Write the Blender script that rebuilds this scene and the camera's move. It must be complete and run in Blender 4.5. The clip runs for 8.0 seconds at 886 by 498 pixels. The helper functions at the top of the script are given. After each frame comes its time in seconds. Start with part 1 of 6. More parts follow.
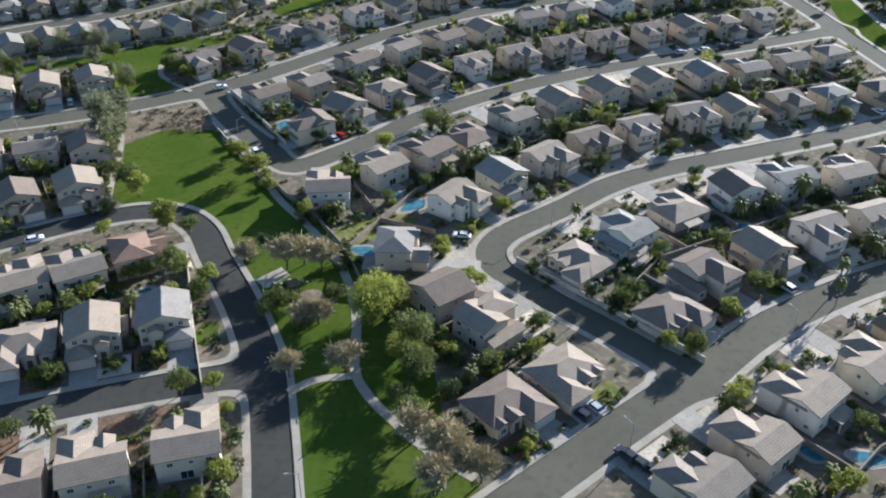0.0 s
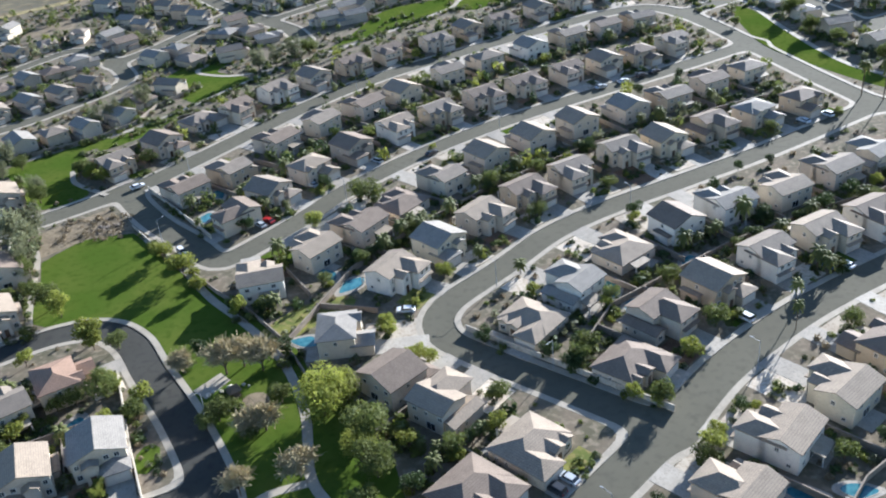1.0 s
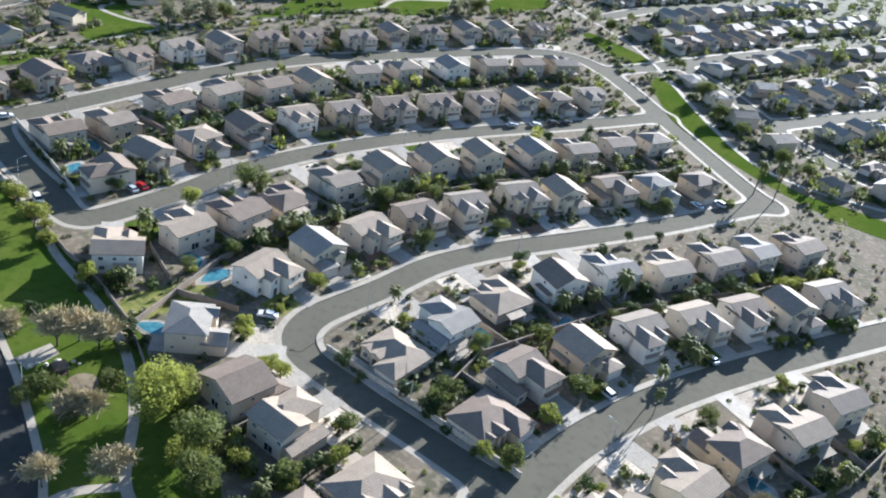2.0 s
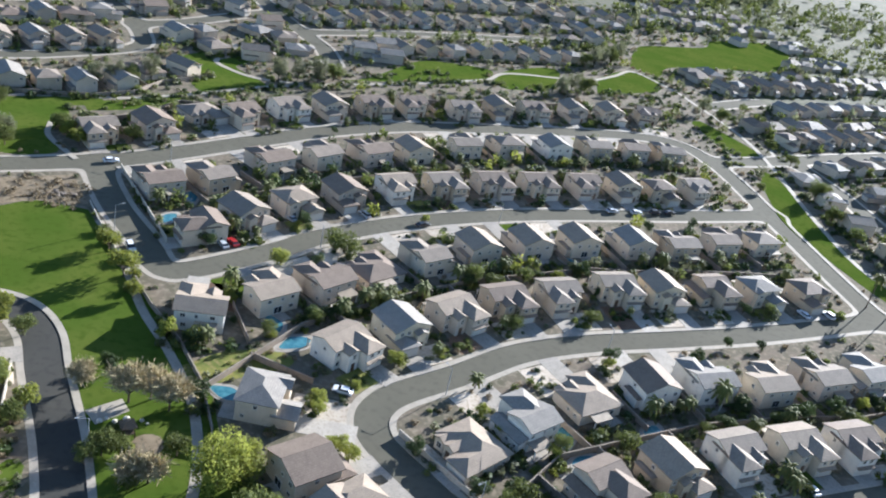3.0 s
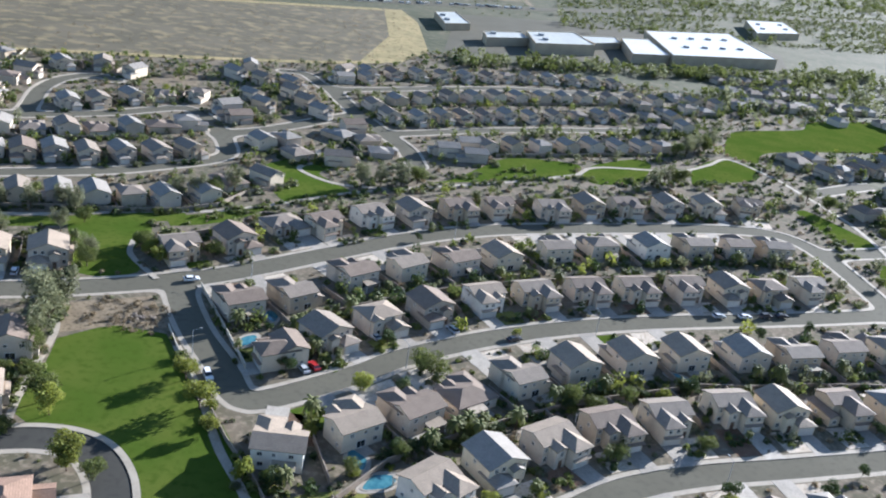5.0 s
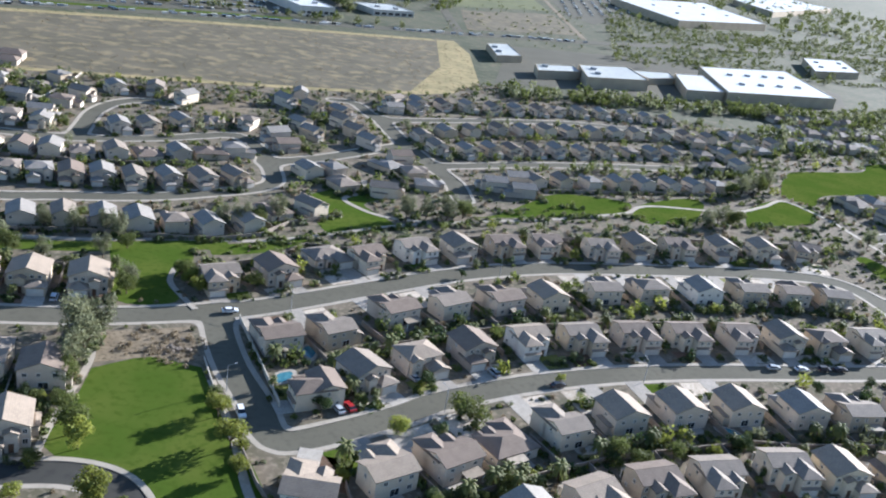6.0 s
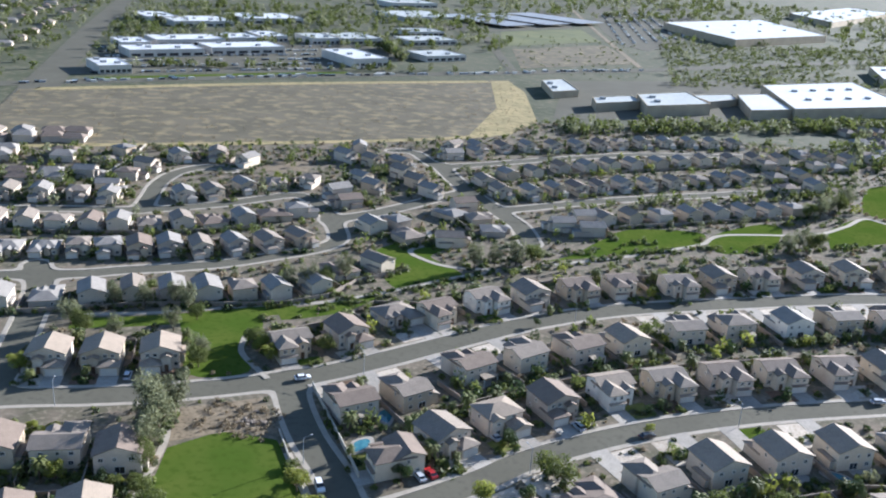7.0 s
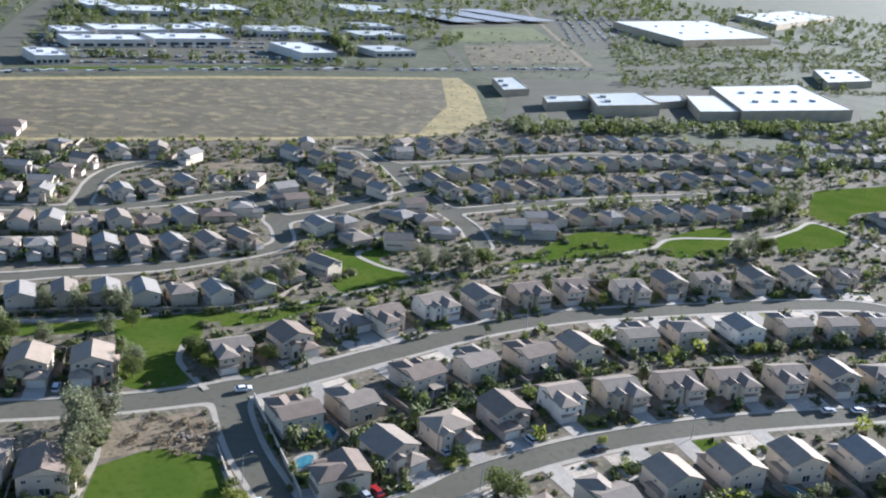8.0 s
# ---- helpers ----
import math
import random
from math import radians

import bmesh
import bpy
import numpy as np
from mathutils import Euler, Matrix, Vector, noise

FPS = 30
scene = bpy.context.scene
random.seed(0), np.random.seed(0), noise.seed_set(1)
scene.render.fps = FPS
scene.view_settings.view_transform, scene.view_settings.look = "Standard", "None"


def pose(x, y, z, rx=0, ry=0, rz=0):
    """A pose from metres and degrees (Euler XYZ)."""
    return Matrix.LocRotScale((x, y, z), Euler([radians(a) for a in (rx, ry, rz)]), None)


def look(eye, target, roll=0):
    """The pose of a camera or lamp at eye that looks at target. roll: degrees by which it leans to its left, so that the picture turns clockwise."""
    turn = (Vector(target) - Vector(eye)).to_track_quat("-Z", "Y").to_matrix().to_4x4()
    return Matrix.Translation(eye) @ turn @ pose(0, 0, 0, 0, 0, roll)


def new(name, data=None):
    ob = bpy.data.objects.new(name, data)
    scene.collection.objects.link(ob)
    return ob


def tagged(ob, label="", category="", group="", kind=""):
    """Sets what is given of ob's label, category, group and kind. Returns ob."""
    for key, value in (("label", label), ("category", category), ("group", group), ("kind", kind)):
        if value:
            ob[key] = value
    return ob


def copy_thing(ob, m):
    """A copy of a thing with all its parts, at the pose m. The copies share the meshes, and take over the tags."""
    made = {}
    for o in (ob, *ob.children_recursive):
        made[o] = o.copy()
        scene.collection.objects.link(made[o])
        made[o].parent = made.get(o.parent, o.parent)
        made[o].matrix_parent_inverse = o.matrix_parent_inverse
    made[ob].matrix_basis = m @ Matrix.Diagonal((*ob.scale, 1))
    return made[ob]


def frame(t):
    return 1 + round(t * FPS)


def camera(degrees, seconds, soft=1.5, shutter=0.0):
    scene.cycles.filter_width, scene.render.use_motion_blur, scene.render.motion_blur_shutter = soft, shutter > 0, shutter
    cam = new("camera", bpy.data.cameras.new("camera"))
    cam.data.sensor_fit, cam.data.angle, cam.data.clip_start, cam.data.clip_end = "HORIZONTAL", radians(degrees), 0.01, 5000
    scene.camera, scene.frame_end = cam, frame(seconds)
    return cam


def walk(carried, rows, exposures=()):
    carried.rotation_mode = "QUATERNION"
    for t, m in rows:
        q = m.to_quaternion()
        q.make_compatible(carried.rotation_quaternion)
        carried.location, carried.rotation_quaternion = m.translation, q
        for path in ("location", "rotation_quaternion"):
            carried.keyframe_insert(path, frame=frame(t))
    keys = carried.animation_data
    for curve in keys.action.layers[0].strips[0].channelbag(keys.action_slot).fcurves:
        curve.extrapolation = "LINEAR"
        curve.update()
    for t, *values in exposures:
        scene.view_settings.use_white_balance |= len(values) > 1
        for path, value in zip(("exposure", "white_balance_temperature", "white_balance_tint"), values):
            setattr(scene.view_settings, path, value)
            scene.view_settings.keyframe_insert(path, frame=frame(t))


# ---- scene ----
cam = camera(52.5, 8.0, soft=2.1)
PATH = [
    (0, (0.351, -0.020, 120.172), (0.346, 1.659, 119.085), 0.4),
    (0.5, (2.734, 5.313, 120.288), (2.707, 7.022, 119.250), -6.4),
    (1, (3.611, 10.904, 120.335), (3.719, 12.632, 119.334), -5.9),
    (1.5, (3.655, 16.336, 120.250), (3.932, 18.039, 119.239), 5.4),
    (1.7, (3.506, 18.355, 120.214), (3.880, 20.045, 119.212), 8.6),
    (2.8, (2.184, 29.987, 120.398), (2.441, 31.740, 119.470), 16.4),
    (3, (2.559, 31.533, 120.192), (2.739, 33.309, 119.290), 13.3),
    (3.5, (1.176, 36.714, 120.868), (1.285, 38.508, 119.991), 7.9),
    (4, (2.117, 41.586, 120.574), (2.203, 43.398, 119.731), 7.2),
    (4.5, (1.452, 45.555, 120.565), (1.450, 47.386, 119.761), 8.8),
    (4.7, (1.157, 47.285, 120.826), (1.136, 49.122, 120.035), 9.1),
    (5.8, (-0.097, 56.535, 121.096), (-0.217, 58.392, 120.364), 9.2),
    (6, (0.250, 57.884, 120.964), (0.099, 59.741, 120.236), 9.6),
    (6.5, (-1.431, 62.218, 121.637), (-1.669, 64.083, 120.956), 7.7),
    (7, (-2.016, 66.255, 121.887), (-2.326, 68.116, 121.223), 3.9),
    (7.5, (-3.797, 70.364, 122.114), (-4.083, 72.232, 121.457), 1.1),
    (8, (-3.575, 75.263, 121.989), (-3.772, 77.139, 121.323), 5.4),
]
walk(cam, [(t, look(eye, target, roll)) for t, eye, target, roll in PATH],
     exposures=((0, 1.52, 5360, 10), (1.0, 1.84, 5360, 10), (1.5, 1.98, 5360, 10), (3, 1.89, 5410, 11), (4.5, 1.8, 5360, 12), (8, 1.76, 5290, 13)))

# ---- light ----
SUN_AZ, SUN_EL = 41.0, 17.0          # degrees east of north, above the horizon
world = bpy.data.worlds.new("sky")
scene.world = world
world.use_nodes = True
wn = world.node_tree.nodes
sky = wn.new("ShaderNodeTexSky")
sky.sky_type, sky.sun_disc = "NISHITA", False
sky.dust_density, sky.altitude = 0.4, 600
sky.sun_elevation, sky.sun_rotation = radians(SUN_EL), radians(SUN_AZ)
world.node_tree.links.new(sky.outputs[0], wn["Background"].inputs[0])
wn["Background"].inputs[1].default_value = 0.062
sun_data = bpy.data.lights.new("sun", "SUN")
sun_data.energy, sun_data.angle, sun_data.color = 5.0, radians(0.5), (1.0, 0.91, 0.78)
sun = new("sun", sun_data)
sun.matrix_world = look((math.sin(radians(SUN_AZ)) * 500, math.cos(radians(SUN_AZ)) * 500, 500 * math.tan(radians(SUN_EL))), (0, 0, 0))


# ---- materials ----
def mat(name, a, b, scale=0.5, c=None, scale2=8.0, rough=0.85, bump=0.0, bump_scale=20.0, metal=0.0, shade=0.0, coords="Position", spec=0.12, courses=0.0):
    """Two colours mixed by large noise, a third by fine noise, relief, and a small spread of brightness from piece to piece."""
    m = bpy.data.materials.new(name)
    m.use_nodes = True
    n, link = m.node_tree.nodes, m.node_tree.links.new
    bsdf = n["Principled BSDF"]
    if coords == "Position":
        src = n.new("ShaderNodeNewGeometry").outputs["Position"]
    else:
        src = n.new("ShaderNodeTexCoord").outputs["Object"]

    def noise_at(s, detail=4.0):
        t = n.new("ShaderNodeTexNoise")
        t.inputs["Scale"].default_value, t.inputs["Detail"].default_value = s, detail
        link(src, t.inputs["Vector"])
        return t.outputs["Fac"]

    def ramp(fac, lo, hi):
        r = n.new("ShaderNodeMapRange")
        r.inputs["From Min"].default_value, r.inputs["From Max"].default_value = lo, hi
        link(fac, r.inputs["Value"])
        return r.outputs["Result"]

    def mix(fac, x, y, blend="MIX"):
        k = n.new("ShaderNodeMix")
        k.data_type, k.blend_type = "RGBA", blend
        link(fac, k.inputs["Factor"]) if not isinstance(fac, float) else setattr(k.inputs["Factor"], "default_value", fac)
        for sock, v in ((k.inputs[6], x), (k.inputs[7], y)):
            if isinstance(v, tuple):
                sock.default_value = (*v, 1.0)
            else:
                link(v, sock)
        return k.outputs[2]

    col = mix(ramp(noise_at(scale), 0.38, 0.62), a, b)
    if c is not None:
        col = mix(ramp(noise_at(scale2, 3.0), 0.5, 0.7), col, c)
    if courses > 0:
        sep = n.new("ShaderNodeSeparateXYZ")
        link(src, sep.inputs[0])
        w = n.new("ShaderNodeMath")
        w.operation = "MULTIPLY"
        w.inputs[1].default_value = 1.0 / courses
        link(sep.outputs["Z"], w.inputs[0])
        f = n.new("ShaderNodeMath")
        f.operation = "FRACT"
        link(w.outputs[0], f.inputs[0])
        g = n.new("ShaderNodeMapRange")
        g.inputs["From Min"].default_value, g.inputs["From Max"].default_value = 0.0, 0.35
        g.inputs["To Min"].default_value, g.inputs["To Max"].default_value = 0.72, 1.0
        link(f.outputs[0], g.inputs["Value"])
        col = mix(1.0, col, g.outputs["Result"], "MULTIPLY")
    if shade > 0:
        info = n.new("ShaderNodeObjectInfo")
        v = n.new("ShaderNodeMapRange")
        v.inputs["To Min"].default_value, v.inputs["To Max"].default_value = 1.0 - shade, 1.0 + shade
        link(info.outputs["Random"], v.inputs["Value"])
        col = mix(1.0, col, v.outputs["Result"], "MULTIPLY")
    link(col, bsdf.inputs["Base Color"])
    bsdf.inputs["Roughness"].default_value, bsdf.inputs["Metallic"].default_value = rough, metal
    bsdf.inputs["Specular IOR Level"].default_value = spec
    if bump > 0:
        bp = n.new("ShaderNodeBump")
        bp.inputs["Strength"].default_value, bp.inputs["Distance"].default_value = bump, 0.1
        link(noise_at(bump_scale, 5.0), bp.inputs["Height"])
        link(bp.outputs[0], bsdf.inputs["Normal"])
    return m


M = {
    "asphalt": mat("asphalt", (0.104, 0.098, 0.074), (0.118, 0.111, 0.084), 0.05, (0.094, 0.088, 0.068), 0.5, 0.92, 0.1, 14.0, spec=0.06),
    "asphalt_dark": mat("dark_asphalt", (0.054, 0.053, 0.047), (0.064, 0.062, 0.054), 0.05, (0.046, 0.045, 0.041), 0.5, 0.92, 0.1, 14.0, spec=0.06),
    "concrete": mat("concrete", (0.35, 0.31, 0.25), (0.295, 0.262, 0.21), 0.3, (0.375, 0.335, 0.27), 1.7, 0.8, 0.15, 8.0),
    "drive": mat("driveway_concrete", (0.36, 0.325, 0.275), (0.31, 0.28, 0.235), 0.35, (0.25, 0.226, 0.19), 2.2, 0.75, 0.15, 8.0, shade=0.15),
    "yard": mat("yard_soil", (0.16, 0.13, 0.095), (0.1, 0.092, 0.06), 0.13, (0.22, 0.185, 0.135), 0.6, 1.0, 0.6, 3.0),
    "plain": mat("far_soil", (0.088, 0.09, 0.055), (0.058, 0.066, 0.036), 0.025, (0.13, 0.115, 0.075), 0.15, 0.95, 0.5, 1.0),
    "field": mat("dry_field", (0.128, 0.11, 0.074), (0.098, 0.087, 0.058), 0.03, (0.22, 0.178, 0.1), 0.1, 0.95, 0.5, 1.2),
    "straw": mat("straw", (0.32, 0.255, 0.125), (0.25, 0.205, 0.1), 0.05, (0.18, 0.16, 0.07), 0.2, 0.95, 0.5, 1.5),
    "tan_lot": mat("tan_soil", (0.225, 0.18, 0.12), (0.17, 0.135, 0.09), 0.25, (0.1, 0.08, 0.05), 0.9, 0.95, 0.6, 3.0),
    "lawn": mat("lawn", (0.06, 0.094, 0.014), (0.084, 0.108, 0.02), 0.06, (0.052, 0.08, 0.012), 0.5, 1.0, 0.6, 5.0, spec=0.0),
    "plain_green": mat("rough_grass", (0.13, 0.135, 0.06), (0.1, 0.11, 0.05), 0.03, None, 1, 0.95, 0.4, 1.0),
    "white_roof": mat("white_roofing", (0.62, 0.62, 0.61), (0.56, 0.56, 0.55), 0.05, (0.5, 0.5, 0.49), 0.3, 0.5),
    "grey_roof": mat("grey_roofing", (0.45, 0.46, 0.43), (0.4, 0.41, 0.385), 0.05, (0.34, 0.345, 0.325), 0.3, 0.6),
    "white_panel": mat("white_wall_panel", (0.5, 0.47, 0.42), (0.43, 0.4, 0.36), 0.1, None, 1, 0.8),
    "tan_panel": mat("tan_wall_panel", (0.4, 0.33, 0.23), (0.34, 0.28, 0.2), 0.1, None, 1, 0.8),
    "unit": mat("grey_metal", (0.32, 0.33, 0.34), (0.26, 0.27, 0.28), 1.0, None, 1, 0.5, coords="Object"),
    "solar": mat("solar_panel", (0.2, 0.21, 0.225), (0.26, 0.27, 0.28), 0.1, None, 1, 0.55, spec=0.25),
    "gravel": mat("tan_gravel", (0.52, 0.455, 0.365), (0.44, 0.375, 0.295), 0.3, (0.31, 0.255, 0.19), 1.4, 1.0, 0.5, 6.0, shade=0.15),
    "mulch": mat("brown_mulch", (0.16, 0.1, 0.065), (0.12, 0.075, 0.05), 0.4, (0.2, 0.14, 0.09), 1.6, 1.0, 0.6, 6.0, shade=0.2),
    "dry_lawn": mat("dry_lawn", (0.17, 0.17, 0.04), (0.1, 0.12, 0.025), 0.25, (0.22, 0.18, 0.07), 0.8, 0.9, 0.5, 5.0),
    "water": mat("pool_water", (0.035, 0.125, 0.16), (0.07, 0.19, 0.22), 0.7, None, 1, 0.05, 0.1, 3.0, spec=0.5, coords="Object"),
    "glass": mat("window_glass", (0.02, 0.024, 0.03), (0.035, 0.04, 0.048), 0.8, None, 1, 0.08, spec=0.6, coords="Object", shade=0.3),
    "trim": mat("white_trim", (0.62, 0.59, 0.53), (0.56, 0.53, 0.47), 0.8, None, 1, 0.6, coords="Object"),
    "garage": mat("garage_paint", (0.58, 0.54, 0.47), (0.53, 0.49, 0.43), 0.9, None, 1, 0.5, coords="Object", shade=0.12),
    "patio": mat("patio_paint", (0.36, 0.3, 0.23), (0.3, 0.25, 0.19), 0.8, None, 1, 0.7, coords="Object", shade=0.2),
    "door": mat("door_paint", (0.13, 0.08, 0.05), (0.1, 0.06, 0.04), 0.9, None, 1, 0.5, coords="Object", shade=0.3),
    "wood": mat("weathered_wood", (0.17, 0.12, 0.08), (0.12, 0.085, 0.055), 0.6, None, 1, 0.85, 0.3, 10, coords="Object", shade=0.2),
    "block": mat("block_masonry", (0.27, 0.225, 0.18), (0.22, 0.18, 0.145), 0.25, (0.17, 0.155, 0.12), 1.5, 0.9, 0.4, 6.0),
    "block_light": mat("pale_block_masonry", (0.5, 0.45, 0.37), (0.42, 0.375, 0.31), 0.25, (0.34, 0.3, 0.24), 1.5, 0.9, 0.4, 6.0),
    "bark": mat("bark", (0.12, 0.09, 0.065), (0.08, 0.06, 0.045), 1.5, None, 1, 0.95, 0.6, 12, coords="Object"),
    "twig": mat("bare_twig", (0.4, 0.33, 0.2), (0.34, 0.28, 0.17), 0.8, (0.3, 0.28, 0.13), 2, 0.9, coords="Object", shade=0.15),
    "pale_rock": mat("pale_rock", (0.55, 0.5, 0.42), (0.46, 0.42, 0.35), 0.6, None, 1, 0.9, 0.5, 6, coords="Object", shade=0.15),
    "rock": mat("rock", (0.2, 0.165, 0.13), (0.15, 0.125, 0.1), 0.6, None, 1, 0.9, 0.5, 6, coords="Object", shade=0.2),
}
WALLS = [mat("stucco_" + k, c, tuple(v * 0.9 for v in c), 0.3, tuple(v * 0.84 for v in c), 1.6, 0.9, 0.2, 14, coords="Object") for k, c in (
    ("white", (0.7, 0.655, 0.575)), ("cream", (0.6, 0.51, 0.385)), ("tan", (0.5, 0.405, 0.29)), ("beige", (0.56, 0.475, 0.375)), ("sand", (0.64, 0.55, 0.4)), ("taupe", (0.43, 0.365, 0.295)))]
ROOFS = [mat("roof_tile_" + k, c, tuple(v * 0.84 for v in c), 0.35, tuple(v * 1.18 for v in c), 2.6, 0.75, 0.5, 5, coords="Object", courses=0.16, spec=0.12) for k, c in (
    ("grey_brown", (0.24, 0.2, 0.16)), ("brown", (0.205, 0.16, 0.125)), ("tan", (0.3, 0.243, 0.185)), ("grey", (0.26, 0.237, 0.208)), ("rust", (0.27, 0.18, 0.13)))]


# ---- small mesh helpers ----
def mesh_of(name, verts, faces, material, smooth=False):
    me = bpy.data.meshes.new(name)
    me.from_pydata(verts, [], faces)
    me.materials.append(material)
    if smooth:
        me.polygons.foreach_set("use_smooth", [True] * len(me.polygons))
    me.update()
    return me


def part(name, bm, material, parent=None, label=""):
    me = bpy.data.meshes.new(name)
    bmesh.ops.recalc_face_normals(bm, faces=bm.faces)
    bm.to_mesh(me)
    bm.free()
    me.materials.append(material)
    ob = new(name, me)
    ob.parent = parent
    return tagged(ob, label)


def box(bm, x0, y0, z0, x1, y1, z1):
    v = [bm.verts.new(p) for p in ((x0, y0, z0), (x1, y0, z0), (x1, y1, z0), (x0, y1, z0), (x0, y0, z1), (x1, y0, z1), (x1, y1, z1), (x0, y1, z1))]
    for f in ((3, 2, 1, 0), (4, 5, 6, 7), (0, 1, 5, 4), (1, 2, 6, 5), (2, 3, 7, 6), (3, 0, 4, 7)):
        bm.faces.new([v[i] for i in f])


def hull(bm, pts):
    r = bmesh.ops.convex_hull(bm, input=[bm.verts.new(p) for p in pts])
    junk = [g for g in r["geom_interior"] + r["geom_unused"] if isinstance(g, bmesh.types.BMVert) and g.is_valid]
    if junk:
        bmesh.ops.delete(bm, geom=list(set(junk)), context="VERTS")


def curve(points, step=2.0):
    """A smooth line through plan points, as an array of plan points about a step apart."""
    p = [np.array(q, float) for q in points]
    p = [2 * p[0] - p[1]] + p + [2 * p[-1] - p[-2]]
    out = []
    for a, b, c, d in zip(p, p[1:], p[2:], p[3:]):
        n = max(1, int(np.linalg.norm(c - b) / step))
        for k in range(n):
            t = k / n
            out.append(0.5 * (2 * b + (c - a) * t + (2 * a - 5 * b + 4 * c - d) * t * t + (3 * b - a - 3 * c + d) * t ** 3))
    out.append(p[-2])
    return np.array(out)


def distance(line, x, y):
    """Distance of plan points from a line of short segments."""
    best = np.full(x.shape, 1e9)
    near = (x > line[:, 0].min() - 40) & (x < line[:, 0].max() + 40) & (y > line[:, 1].min() - 40) & (y < line[:, 1].max() + 40)
    px, py = x[near], y[near]
    bb = np.full(px.shape, 1e9)
    for a, b in zip(line[:-1], line[1:]):
        d = b - a
        t = np.clip(((px - a[0]) * d[0] + (py - a[1]) * d[1]) / max(d @ d, 1e-9), 0, 1)
        bb = np.minimum(bb, np.hypot(px - a[0] - t * d[0], py - a[1] - t * d[1]))
    best[near] = bb
    return best


def ribbon(name, line, width, z, thick, material, label, category, kind="structure"):
    """A strip of even width along a plan line, with thickness."""
    t = np.gradient(line, axis=0)
    t /= np.linalg.norm(t, axis=1)[:, None] + 1e-9
    n = np.stack([-t[:, 1], t[:, 0]], 1) * width / 2
    verts, faces = [], []
    for a, b in zip(line + n, line - n):
        verts += [(*a, z), (*b, z), (*b, z - thick), (*a, z - thick)]
    for i in range(len(line) - 1):
        k = 4 * i
        faces += [(k, k + 1, k + 5, k + 4), (k + 1, k + 2, k + 6, k + 5), (k + 3, k, k + 4, k + 7)]
    faces += [(3, 2, 1, 0), tuple(len(verts) - 4 + i for i in range(4))]
    ob = new(name, mesh_of(name, verts, faces, material))
    return tagged(ob, label, category, kind=kind)


def patch(name, points, z, material, label, category, step=1.5, thick=0.1, smooth=True, kind="structure"):
    """A flat patch inside a closed smooth outline."""
    line = curve(list(points) + [points[0]], step)[:-1] if smooth else np.array(points, float)
    bm = bmesh.new()
    top = [bm.verts.new((*q, z)) for q in line]
    low = [bm.verts.new((*q, z - thick)) for q in line]
    f = bm.faces.new(top)
    for i in range(len(line)):
        j = (i + 1) % len(line)
        bm.faces.new((top[i], low[i], low[j], top[j]))
    bmesh.ops.triangulate(bm, faces=[f])
    ob = part(name, bm, material)
    return tagged(ob, label, category, kind=kind)


